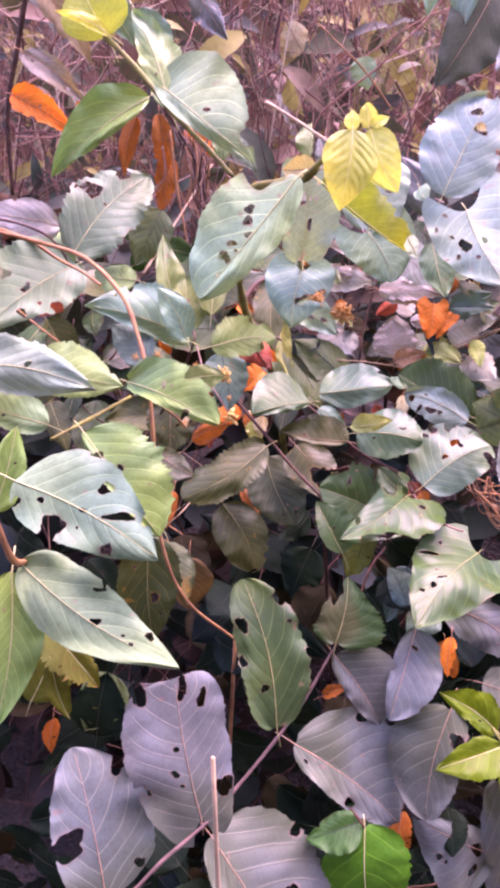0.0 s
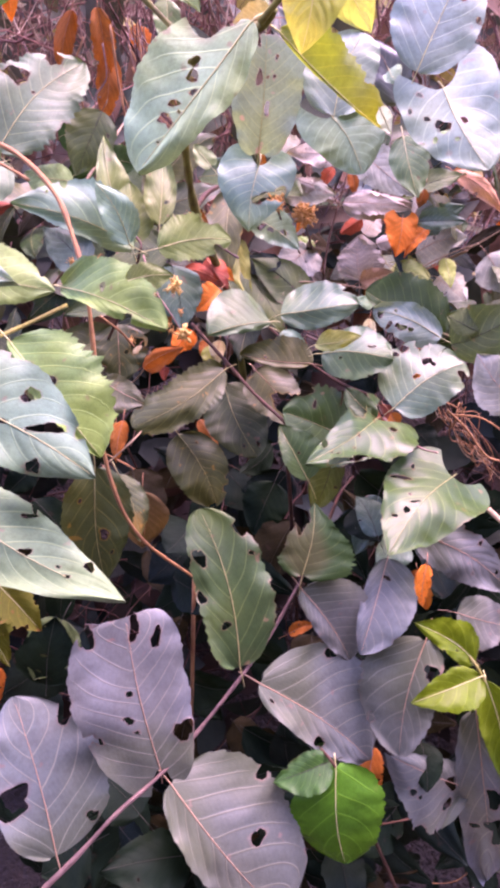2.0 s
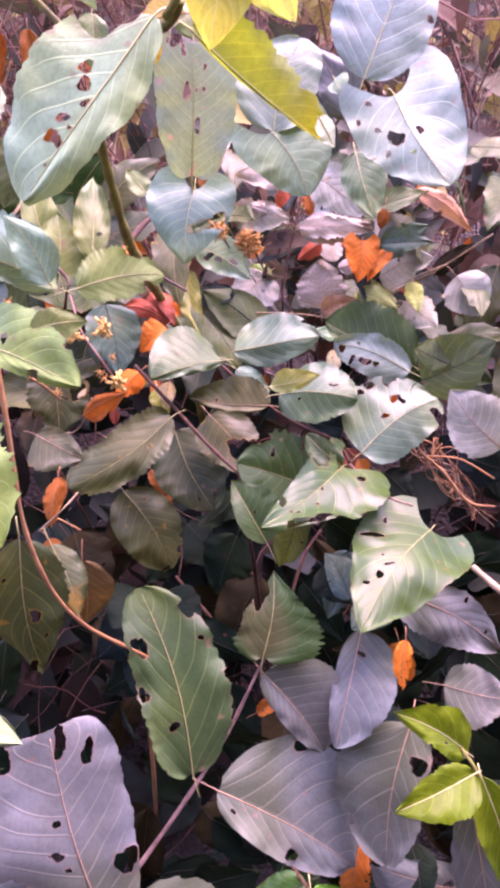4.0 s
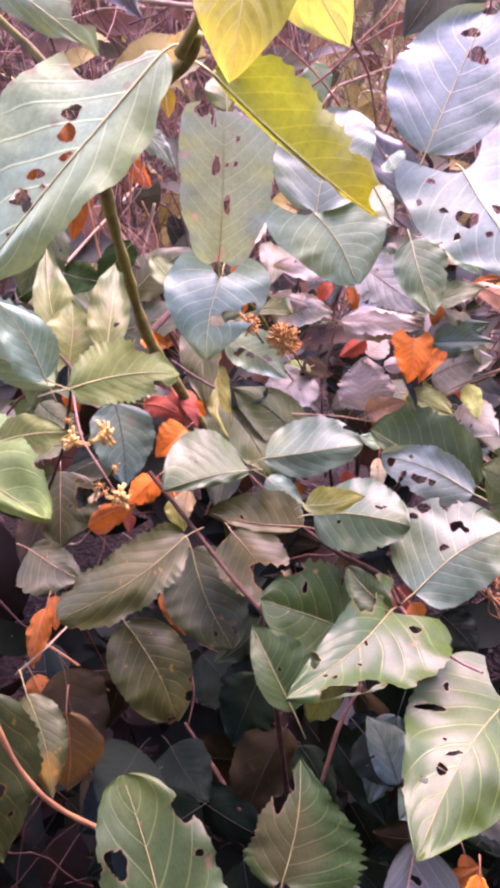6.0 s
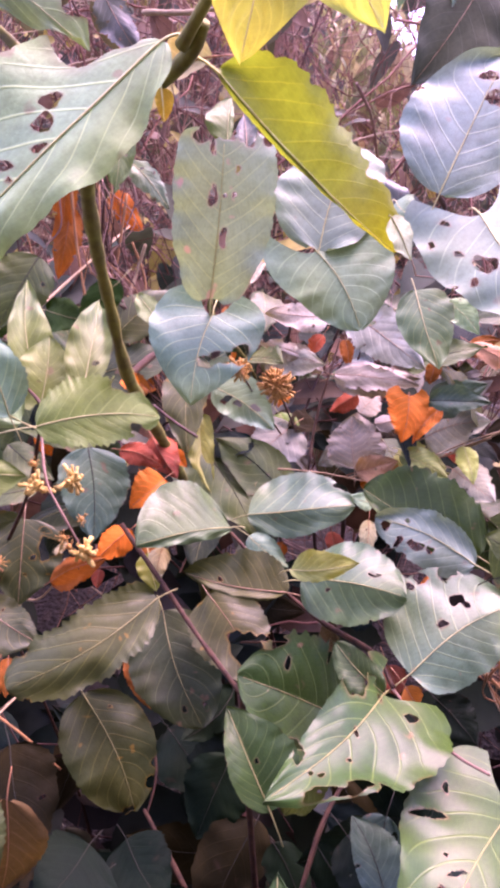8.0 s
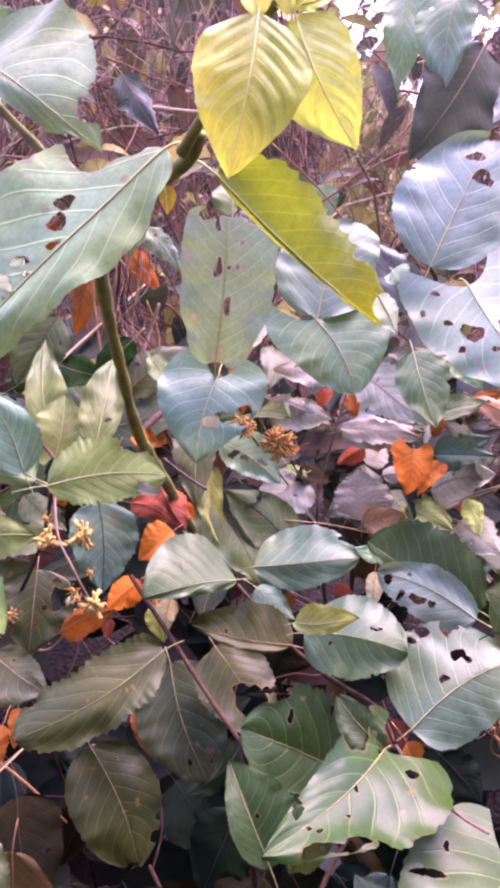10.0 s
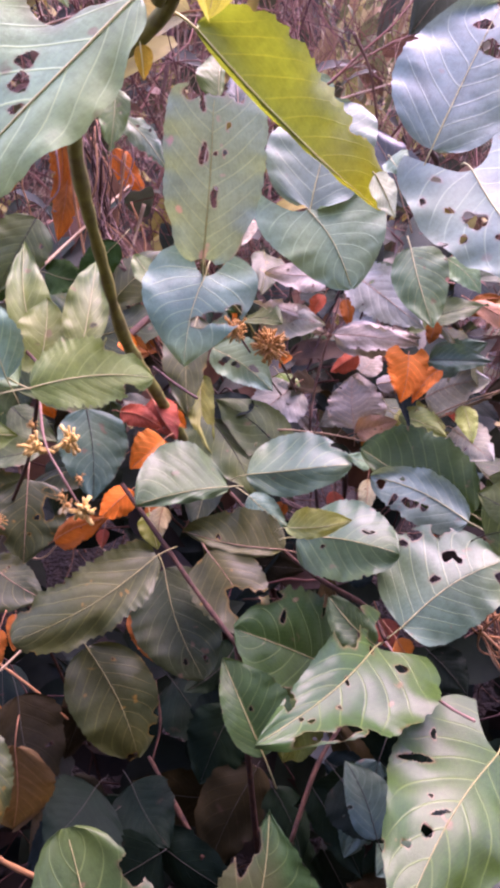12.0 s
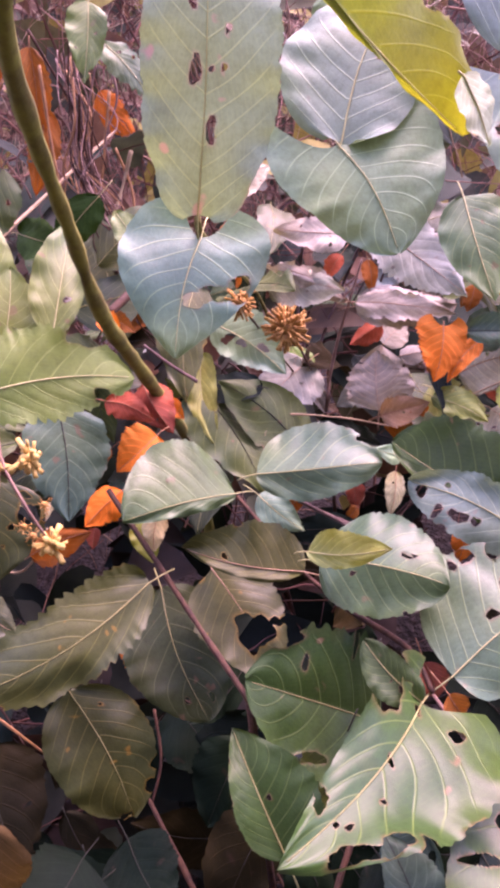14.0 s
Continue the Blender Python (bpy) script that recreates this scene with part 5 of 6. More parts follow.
leaf(wilt, (0.196, 0.92, 1.108), (0.201, 0.95, 1.162), (0.0307, 0.0307), (-0.181, -0.8525, 0.4904), "pink", eaten=0.6)
leaf(wilt, (0.095, 0.92, 1.218), (0.157, 0.9, 1.216), (0.0158, 0.0219), (-0.2473, -0.8186, 0.5184), "grey", eaten=0.6)
leaf(wilt, (0.17, 0.92, 1.201), (0.251, 0.9, 1.205), (0.0209, 0.0172), (-0.2284, -0.8202, 0.5246), "pink", eaten=0.6)
leaf(wilt, (0.159, 0.92, 1.261), (0.097, 0.9, 1.264), (0.0178, 0.0154), (0.2936, -0.8422, 0.4523), "pink", eaten=0.6)
leaf(wilt, (0.1674, 0.84, 1.2656), (0.224, 0.8, 1.2228), (0.022, 0.0218), (-0.3796, -0.7352, 0.5616), "grey", eaten=0.6, ragged=1.2)
leaf(wilt, (0.259, 0.9, 1.177), (0.302, 0.86, 1.206), (0.0197, 0.0185), (-0.7525, -0.5714, 0.3276), "teal", eaten=0.1)
leaf(wilt, (0.266, 0.92, 1.142), (0.317, 0.88, 1.168), (0.0231, 0.0279), (-0.6826, -0.5905, 0.4306), "grey", eaten=0.6)
leaf(wilt, (0.241, 0.92, 1.13), (0.274, 0.86, 1.12), (0.0174, 0.0197), (-0.5716, -0.4308, 0.6983), "moss", mat=BLADE, eaten=0.6)
leaf(wilt, (0.292, 0.88, 1.143), (0.294, 0.85, 1.113), (0.0097, 0.0108), (-0.3114, -0.6823, 0.6615), "fresh2", mat=BLADE, eaten=0.05)
leaf(wilt, (0.21, 0.98, 1.157), (0.235, 1, 1.176), (0.0167, 0.0167), (0.0334, -0.71, 0.7034), "pink", eaten=0.4)
leaf(wilt, (0.037, 0.9, 1.164), (0.051, 0.84, 1.099), (0.0128, 0.0139), (-0.0097, -0.7358, 0.6771), "moss", eaten=0.1, fold=25)
leaf(wilt, (0.117, 0.95, 1.16), (0.133, 0.92, 1.13), (0.0131, 0.0143), (-0.1482, -0.7377, 0.6587), "green", eaten=0.6)
leaf(wilt, (0.291, 0.9, 1.115), (0.312, 0.84, 1.099), (0.0224, 0.0247), (-0.529, -0.3866, 0.7554), "grey", eaten=0.6)
leaf(wilt, (0.345, 0.88, 1.146), (0.374, 0.86, 1.103), (0.0279, 0.0279), (-0.15, -0.9313, 0.332), "grey", eaten=0.6)
leaf(wilt, (0.285, 0.95, 1.28), (0.312, 0.92, 1.248), (0.0142, 0.0142), (-0.3371, -0.8119, 0.4767), "sage", eaten=0.6)
leaf(wilt, (0.184, 0.8, 1.342), (0.206, 0.82, 1.354), (0.0091, 0.0091), (0.3286, -0.7248, 0.6056), "grey", eaten=0.6)
leaf(wilt, (0.187, 0.88, 1.12), (0.186, 0.9, 1.167), (0.0236, 0.0259), (-0.1514, -0.9107, 0.3843), "pink", eaten=0.5, ragged=1.4)
leaf(wilt, (0.166, 0.9, 1.207), (0.244, 0.88, 1.2), (0.0119, 0.0142), (-0.1811, -0.8681, 0.4623), "pink", eaten=0.4, ragged=1.3)
leaf(wilt, (0.159, 0.92, 1.208), (0.086, 0.9, 1.237), (0.0096, 0.0108), (0.3596, -0.8853, 0.2948), "pink", eaten=0.4, ragged=1.3)
leaf(wilt, (0.2, 0.9, 1.246), (0.246, 0.88, 1.222), (0.0128, 0.0151), (-0.1764, -0.8957, 0.4082), "grey", eaten=0.5, ragged=1.3)
leaf(wilt, (0.266, 0.95, 1.266), (0.241, 0.93, 1.212), (0.0203, 0.0179), (-0.1996, -0.8852, 0.4203), "sage2", eaten=0.2)
leaf(wilt, (0.251, 0.87, 1.188), (0.303, 0.85, 1.19), (0.0143, 0.011), (-0.3463, -0.8637, 0.3663), "teal", eaten=0.05, fold=10)
leaf(wilt, (0.225, 0.86, 1.137), (0.266, 0.84, 1.121), (0.0141, 0.0109), (-0.2464, -0.861, 0.4449), "moss", mat=BLADE, eaten=0.1)
leaf(wilt, (0.206, 0.96, 1.119), (0.162, 0.95, 1.104), (0.0152, 0.0164), (0.0256, -0.8648, 0.5015), "grey", eaten=0.4)
leaf(wilt, (0.111, 0.92, 1.114), (0.122, 0.93, 1.156), (0.0201, 0.0237), (-0.1101, -0.96, 0.2574), "grey", eaten=0.4, ragged=1.3)
leaf(bush, (0.0008, 0.77, 1.0721), (0.0091, 0.75, 1.0478), (0.0105, 0.0116), (0.1, -0.9, 0.4), "mustard", eaten=0.1, ragged=0.4)
leaf(wilt, (0.1775, 1.25, 1.5216), (0.1893, 1.25, 1.4726), (0.0214, 0.0236), (0.1, -0.9, 0.4), "mint", eaten=0.2, ragged=0.4)
leaf(wilt, (0.0693, 1.3, 1.5795), (0.0653, 1.3, 1.5153), (0.0222, 0.0245), (0.1, -0.9, 0.4), "dusk", eaten=0.2, ragged=0.4)
leaf(wilt, (-0.0683, 1.0, 1.5669), (-0.0295, 1.0, 1.5074), (0.0185, 0.0204), (0.1, -0.9, 0.4), "dusk", eaten=0.6, ragged=1.3)
leaf(wilt, (-0.0314, 0.86, 1.4088), (-0.034, 0.84, 1.3565), (0.0127, 0.014), (0.1, -0.9, 0.4), "moss2", eaten=0.3, fold=15)
leaf(wilt, (-0.0303, 0.9, 1.394), (0.0074, 0.88, 1.3507), (0.0112, 0.0123), (0.1, -0.9, 0.4), "sage2", eaten=0.6, ragged=1.2)
leaf(wilt, (0.1799, 0.72, 1.3101), (0.1516, 0.74, 1.3643), (0.0167, 0.0183), (-0.1, -0.9, 0.4), "dusk", eaten=0.3)

yvine = thing("pale_creeper", (-0.03, 0.75, ground_z(-0.03, 0.75)), "soft creeper with pale yellow-green lobed leaves", "creeper")
rooted(yvine, (-0.03, 0.75), (-0.137, 0.8, 1.036), 0.0014, BROWN)
stem(yvine, [(-0.137, 0.8, 1.036), (-0.087, 0.74, 1.123), (-0.059, 0.68, 1.185), (-0.061, 0.7, 1.2), (-0.103, 0.78, 1.212)], 0.0014, 0.0011, BROWN, "stem")
leaf(yvine, (-0.077, 0.76, 1.191), (-0.102, 0.82, 1.286), (0.0142, 0.02), (0.1912, -0.8064, 0.5596), "moss2", eaten=0.1, quilt=0.003, fold=6, ragged=0.3, mat=BLADE)
leaf(yvine, (-0.073, 0.74, 1.197), (-0.073, 0.77, 1.243), (0.0235, 0.0225), (0.2386, -0.8134, 0.5305), "moss2", shape="heart", eaten=0.1, quilt=0.003, fold=6, ragged=0.3, mat=BLADE)
leaf(yvine, (-0.043, 0.74, 1.206), (-0.041, 0.8, 1.271), (0.018, 0.0146), (0.2067, -0.7221, 0.6602), "moss2", eaten=0.1, quilt=0.003, fold=6, ragged=0.3, mat=BLADE)
leaf(yvine, (-0.0304, 0.57, 1.2121), (0.0253, 0.6, 1.2129), (0.0209, 0.0148), (0.4382, -0.7885, 0.4315), "green2", shape="oval", holes=[(0.738, 0.262, 0.135, 0.072), (0.399, 0.391, 0.079, 0.05), (0.775, -0.125, 0.072, 0.036)], eaten=0.05, ragged=1.3)
leaf(yvine, (-0.058, 0.62, 1.208), (-0.081, 0.62, 1.256), (0.0153, 0.0153), (0.3885, -0.9024, 0.1862), "mint", eaten=0.1)
leaf(yvine, (-0.047, 0.5, 1.203), (-0.015, 0.5, 1.207), (0.0098, 0.012), (-0.0573, -0.8868, 0.4585), "green2", eaten=0.05)
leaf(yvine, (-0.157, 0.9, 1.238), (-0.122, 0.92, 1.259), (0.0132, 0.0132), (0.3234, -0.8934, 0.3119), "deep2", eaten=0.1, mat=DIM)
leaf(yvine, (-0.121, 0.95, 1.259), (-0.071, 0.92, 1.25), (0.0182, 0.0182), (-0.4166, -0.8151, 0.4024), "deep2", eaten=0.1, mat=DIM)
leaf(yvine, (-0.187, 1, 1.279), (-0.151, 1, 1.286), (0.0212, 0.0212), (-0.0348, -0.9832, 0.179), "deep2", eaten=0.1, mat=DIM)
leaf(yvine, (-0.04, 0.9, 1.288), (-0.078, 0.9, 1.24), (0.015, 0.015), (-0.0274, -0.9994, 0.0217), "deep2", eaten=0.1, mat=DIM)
leaf(yvine, (0.009, 0.75, 1.259), (-0.007, 0.77, 1.276), (0.0096, 0.0096), (-0.1964, -0.7215, 0.664), "moss2", shape="heart", eaten=0.1, quilt=0.003, fold=6, ragged=0.3)
dead_leaf((0.014, 0.76, 1.137), (-0.01, 0.74, 1.119), (0.015, 0.0159), (0.2134, -0.7825, 0.585), "orange", eaten=0.2, ragged=1.2, fold=20, arch=0.15, stalk=0.012)
dead_leaf((0.001, 0.8, 1.162), (0.023, 0.78, 1.132), (0.0159, 0.0121), (-0.0069, -0.8343, 0.5512), "crimson", eaten=0.2, ragged=1.2, fold=-25, arch=0.16, stalk=0.012)
dead_leaf((-0.024, 0.79, 1.152), (0.012, 0.77, 1.144), (0.0093, 0.0102), (-0.3003, -0.7672, 0.5667), "crimson", eaten=0.2, ragged=1.2, fold=-15, arch=0.13, stalk=0.012)
dead_leaf((-0.018, 0.8, 1.081), (-0.043, 0.78, 1.061), (0.0136, 0.0126), (0.1724, -0.7959, 0.5804), "orange", eaten=0.2, ragged=1.2, fold=-15, arch=0.06, stalk=0.012)
dead_leaf((0.018, 0.8, 1.148), (0.03, 0.79, 1.139), (0.0066, 0.0076), (-0.1684, -0.7634, 0.6236), "orange", eaten=0.2, ragged=1.2, fold=30, arch=0.16, stalk=0.012)
dead_leaf((-0.012, 0.76, 1.212), (0.005, 0.75, 1.206), (0.006, 0.0069), (-0.2899, -0.8042, 0.5188), "rust", eaten=0.2, ragged=1.2, fold=30, arch=0.12, stalk=0.012)
dead_leaf((-0.1268, 1.42, 1.4449), (-0.0756, 1.42, 1.3783), (0.021, 0.021), (0.0139, -0.9334, 0.3585), "orange", eaten=0.2, ragged=1.2, fold=-15, arch=0.05, stalk=0.012)
dead_leaf((-0.127, 1.1, 1.379), (-0.144, 1.1, 1.293), (0.0176, 0.0163), (0.1764, -0.9837, -0.0349), "rust", eaten=0.2, ragged=1.2, fold=-15, arch=0.1, stalk=0.012)
dead_leaf((-0.233, 0.75, 1.424), (-0.164, 0.72, 1.385), (0.0146, 0.0135), (-0.1547, -0.8962, 0.4157), "orange", eaten=0.2, ragged=1.2, fold=30, arch=0.07, stalk=0.012)
dead_leaf((-0.171, 1.1, 1.429), (-0.195, 1.1, 1.347), (0.0136, 0.0136), (0.1064, -0.9938, -0.0311), "rust", eaten=0.2, ragged=1.2, fold=-25, arch=0.07, stalk=0.012)
dead_leaf((-0.137, 1.1, 1.432), (-0.14, 1.1, 1.332), (0.0153, 0.0153), (0.1313, -0.9913, -0.0039), "rust", eaten=0.2, ragged=1.2, fold=30, arch=0.07, stalk=0.012)
dead_leaf((-0.208, 0.95, 1.441), (-0.213, 0.95, 1.399), (0.0101, 0.0101), (0.2088, -0.9776, -0.0249), "orange", eaten=0.2, ragged=1.2, fold=-25, arch=0.18, stalk=0.012)
dead_leaf((-0.257, 0.8, 1.204), (-0.193, 0.78, 1.223), (0.0121, 0.0148), (-0.3522, -0.9068, 0.2318), "crimson", eaten=0.2, ragged=1.2, fold=-15, arch=0.17, stalk=0.012)
dead_leaf((0.2312, 0.868, 1.1927), (0.2222, 0.85, 1.1511), (0.0191, 0.0202), (-0.1408, -0.9566, 0.2552), "orange", eaten=0.1, ragged=1.2, fold=-12, arch=0.06, stalk=0.004, shape="deltoid")
dead_leaf((0.2646, 0.875, 1.1796), (0.2337, 0.853, 1.1496), (0.009, 0.0085), (-0.2017, -0.8526, 0.482), "orange", eaten=0.2, ragged=1.2, fold=15, arch=0.09, stalk=0.012)
dead_leaf((0.257, 0.88, 1.223), (0.253, 0.88, 1.202), (0.0074, 0.0074), (-0.3559, -0.9321, 0.0678), "rust", eaten=0.2, ragged=1.2, fold=-15, arch=0.12, stalk=0.012)
dead_leaf((0.362, 1.1, 1.225), (0.392, 1.1, 1.219), (0.0102, 0.0102), (0.0453, -0.973, 0.2263), "rust", eaten=0.2, ragged=1.2, fold=-15, arch=0.07, stalk=0.012)
dead_leaf((0.211, 0.95, 1.081), (0.242, 0.92, 1.115), (0.0134, 0.0182), (-0.7288, -0.6819, 0.0628), "rust", eaten=0.2, ragged=1.2, fold=-15, arch=0.18, stalk=0.012)
dead_leaf((0.163, 0.63, 1.055), (0.168, 0.62, 1.04), (0.0078, 0.0092), (-0.1648, -0.8451, 0.5085), "crimson", eaten=0.2, ragged=1.2, fold=30, arch=0.09, stalk=0.012)
dead_leaf((0.166, 0.6, 1.059), (0.175, 0.6, 1.046), (0.0067, 0.0073), (0.1912, -0.9726, 0.1324), "rust", eaten=0.2, ragged=1.2, fold=20, arch=0.1, stalk=0.012)
dead_leaf((-0.012, 0.74, 0.996), (0.008, 0.72, 0.964), (0.0081, 0.009), (0.1462, -0.7952, 0.5884), "rust", eaten=0.2, ragged=1.2, fold=-15, arch=0.08, stalk=0.012)
dead_leaf((-0.105, 0.74, 0.995), (-0.102, 0.72, 0.973), (0.0071, 0.0071), (0.2348, -0.7031, 0.6712), "rust", eaten=0.2, ragged=1.2, fold=20, arch=0.09, stalk=0.012)
dead_leaf((0.087, 0.72, 0.842), (0.102, 0.72, 0.825), (0.0086, 0.0086), (0.4547, -0.7952, 0.4012), "rust", eaten=0.2, ragged=1.2, fold=-25, arch=0.13, stalk=0.012)
dead_leaf((0.18, 0.93, 1.239), (0.183, 0.92, 1.212), (0.0056, 0.0079), (-0.1818, -0.9285, 0.3237), "rust", eaten=0.2, ragged=1.2, fold=20, arch=0.06, stalk=0.012)
dead_leaf((0.168, 1, 1.24), (0.154, 1, 1.215), (0.0075, 0.0088), (-0.2394, -0.9616, 0.1341), "crimson", eaten=0.2, ragged=1.2, fold=20, arch=0.16, stalk=0.012)
dead_leaf((0.059, 0.8, 1.269), (0.064, 0.8, 1.249), (0.0045, 0.0054), (0.0531, -0.9985, 0.0133), "rust", eaten=0.2, ragged=1.2, fold=30, arch=0.14, stalk=0.012)
dead_leaf((0.195, 0.84, 1.08), (0.188, 0.82, 1.049), (0.0073, 0.0083), (-0.1925, -0.8042, 0.5623), "straw", eaten=0.2, ragged=1.2, fold=-15, arch=0.11, stalk=0.012)
dead_leaf((0.013, 0.76, 1.081), (0.01, 0.75, 1.056), (0.0081, 0.009), (0.0438, -0.9294, 0.3665), "straw", eaten=0.2, ragged=1.2, fold=-15, arch=0.06, stalk=0.012)
dead_leaf((0.143, 0.47, 0.785), (0.134, 0.46, 0.725), (0.0119, 0.0129), (-0.3638, -0.9084, 0.206), "rust", eaten=0.2, ragged=1.2, fold=-25, arch=0.17, stalk=0.012)
dead_leaf((0.187, 0.53, 0.929), (0.194, 0.52, 0.9), (0.0068, 0.0077), (-0.1336, -0.9464, 0.2941), "rust", eaten=0.2, ragged=1.2, fold=20, arch=0.16, stalk=0.012)
dead_leaf((-0.081, 0.64, 1.041), (-0.088, 0.62, 1.006), (0.008, 0.008), (0.141, -0.8715, 0.4698), "rust", eaten=0.2, ragged=1.2, fold=-25, arch=0.12, stalk=0.012)
dead_leaf((0.073, 0.55, 0.851), (0.099, 0.55, 0.862), (0.006, 0.0065), (-0.2993, -0.6404, 0.7073), "rust", eaten=0.2, ragged=1.2, fold=30, arch=0.1, stalk=0.012)
dead_leaf((-0.197, 0.52, 0.849), (-0.205, 0.52, 0.804), (0.008, 0.008), (0.1836, -0.9825, -0.0326), "rust", eaten=0.2, ragged=1.2, fold=-25, arch=0.11, stalk=0.012)
dead_leaf((0.153, 0.5, 0.936), (0.174, 0.48, 0.977), (0.007, 0.007), (-0.8119, -0.567, 0.1392), "rust", eaten=0.2, ragged=1.2, fold=-15, arch=0.13, stalk=0.012)
dead_leaf((-0.071, 0.74, 1.059), (-0.024, 0.72, 1.087), (0.0092, 0.0127), (-0.4938, -0.8387, 0.2298), "rust", eaten=0.2, ragged=1.2, fold=-15, arch=0.07, stalk=0.012)
dead_leaf((0.087, 0.86, 1.115), (0.085, 0.85, 1.097), (0.0063, 0.0063), (-0.0473, -0.8709, 0.4891), "straw", eaten=0.2, ragged=1.2, fold=20, arch=0.17, stalk=0.012)
dead_leaf((0.074, 1.3, 1.581), (0.051, 1.3, 1.515), (0.0248, 0.0209), (-0.0638, -0.9977, 0.0222), "straw", eaten=0.2, ragged=1.2, fold=20, arch=0.15, stalk=0.012)
dead_leaf((-0.104, 0.66, 0.972), (-0.09, 0.65, 0.944), (0.0094, 0.0094), (0.4015, -0.7803, 0.4795), "rust", eaten=0.2, ragged=1.2, fold=-25, arch=0.13, stalk=0.012)
dead_leaf((0.189, 0.88, 1.115), (0.227, 0.87, 1.129), (0.012, 0.014), (-0.367, -0.8425, 0.3944), "rosy", eaten=0.2, ragged=1.2, fold=20, arch=0.16, stalk=0.012)
dead_leaf((0.313, 0.95, 1.235), (0.346, 0.94, 1.242), (0.0074, 0.0086), (-0.3338, -0.8955, 0.2944), "rust", eaten=0.2, ragged=1.2, fold=-25, arch=0.11, stalk=0.012)
dead_leaf((0.285, 0.95, 1.216), (0.271, 0.95, 1.197), (0.0073, 0.0073), (-0.3344, -0.9096, 0.2464), "rust", eaten=0.2, ragged=1.2, fold=-25, arch=0.08, stalk=0.012)
dead_leaf((0.342, 0.92, 1.229), (0.322, 0.92, 1.225), (0.0107, 0.0131), (-0.0735, -0.9271, 0.3675), "straw", eaten=0.2, ragged=1.2, fold=20, arch=0.17, stalk=0.012)
dead_leaf((-0.0123, 0.735, 1.2175), (-0.0008, 0.73, 1.2084), (0.006, 0.007), (0.1, -0.9, 0.4), "orange", eaten=0.4, ragged=1.2, fold=25, arch=0.15, stalk=0.006)
dead_leaf((0.1662, 0.46, 0.9951), (0.163, 0.45, 0.9636), (0.006, 0.0065), (-0.2, -0.9, 0.3), "orange", eaten=1.2, ragged=1.6, fold=-12, arch=0.1, stalk=0.008)
dead_leaf((0.2977, 0.9, 1.2402), (0.3572, 0.88, 1.1935), (0.0105, 0.0115), (-0.3, -0.85, 0.4), "rosy", eaten=0.3, ragged=1.0, fold=-12, arch=0.12, stalk=0.012)


# ---- seed heads, grasses and loose twigs ----
def seed_head(parent, at, radius, spikes, seed, name="seed_head", label=""):
    """A round head of many small blunt spikes with a knobbly core."""
    rnd, bm = random.Random(seed), bmesh.new()
    c = Vector(at)
    bmesh.ops.create_icosphere(bm, subdivisions=2, radius=radius * 0.42, matrix=Matrix.Translation(c))
    for v in bm.verts:
        v.co += (v.co - c) * 0.2 * noise.noise(v.co * 400)
    for i in range(spikes):
        z = 1 - 2 * (i + 0.5) / spikes
        w = i * 2.39996
        d = Vector((math.sqrt(1 - z * z) * math.cos(w), math.sqrt(1 - z * z) * math.sin(w), z))
        d = (d + 0.25 * Vector((rnd.gauss(0, 1), rnd.gauss(0, 1), rnd.gauss(0, 1)))).normalized()
        k = radius * rnd.uniform(0.7, 1.25)
        sweep(bm, [c + d * radius * 0.3, c + d * k * 0.8, c + d * k], radius * 0.045, radius * 0.085, 5)
    return part(name, bm, SEED, parent, label)


def open_flower(parent, at, radius, seed):
    """A ragged cluster of little yellow florets on a knob."""
    rnd, bm = random.Random(seed), bmesh.new()
    c = Vector(at)
    bmesh.ops.create_icosphere(bm, subdivisions=2, radius=radius * 0.4, matrix=Matrix.Translation(c))
    for v in bm.verts:
        v.co += (v.co - c) * 0.35 * noise.noise(v.co * 500)
    for _ in range(34):
        d = Vector((rnd.gauss(0, 1), rnd.gauss(-0.4, 1), rnd.gauss(0, 1))).normalized()
        k = radius * rnd.uniform(0.45, 1.1)
        bend = Vector((rnd.gauss(0, 0.2), rnd.gauss(0, 0.2), rnd.gauss(0, 0.2))) * k
        sweep(bm, [c + d * k * 0.2, c + d * k * 0.65 + bend * 0.4, c + d * k + bend], radius * 0.07, radius * rnd.uniform(0.06, 0.2), 5)
    return part("flower", bm, PETAL, parent, "ragged cluster of yellow florets")


def twig(points, r0, r1, mat, label):
    ob = stem(None, points, r0, r1, mat, "twig")
    return tagged(ob, label, "twig", "loose twigs")


def grass(foot, top):
    """A dry grass stalk, flattened and split along its length."""
    a, b = Vector(foot), Vector(top)
    low = Vector((a.x, a.y + 0.015, ground_z(a.x, a.y) - 0.01))
    line = [low.lerp(a, i / 12) for i in range(12)] + [a.lerp(b, i / 8) for i in range(9)]
    bm = bmesh.new()
    sweep(bm, line, 0.0006, 0.00022, 7, 0.2)
    return tagged(part("grass_stalk", bm, STRAW, None), "pale straw-coloured dry grass stalk standing before the leaves", "grass", "dry grass stalks")


def flower_stalk(points):
    stem(yvine, points, 0.0009, 0.0007, DEADWOOD, "flower_stalk")


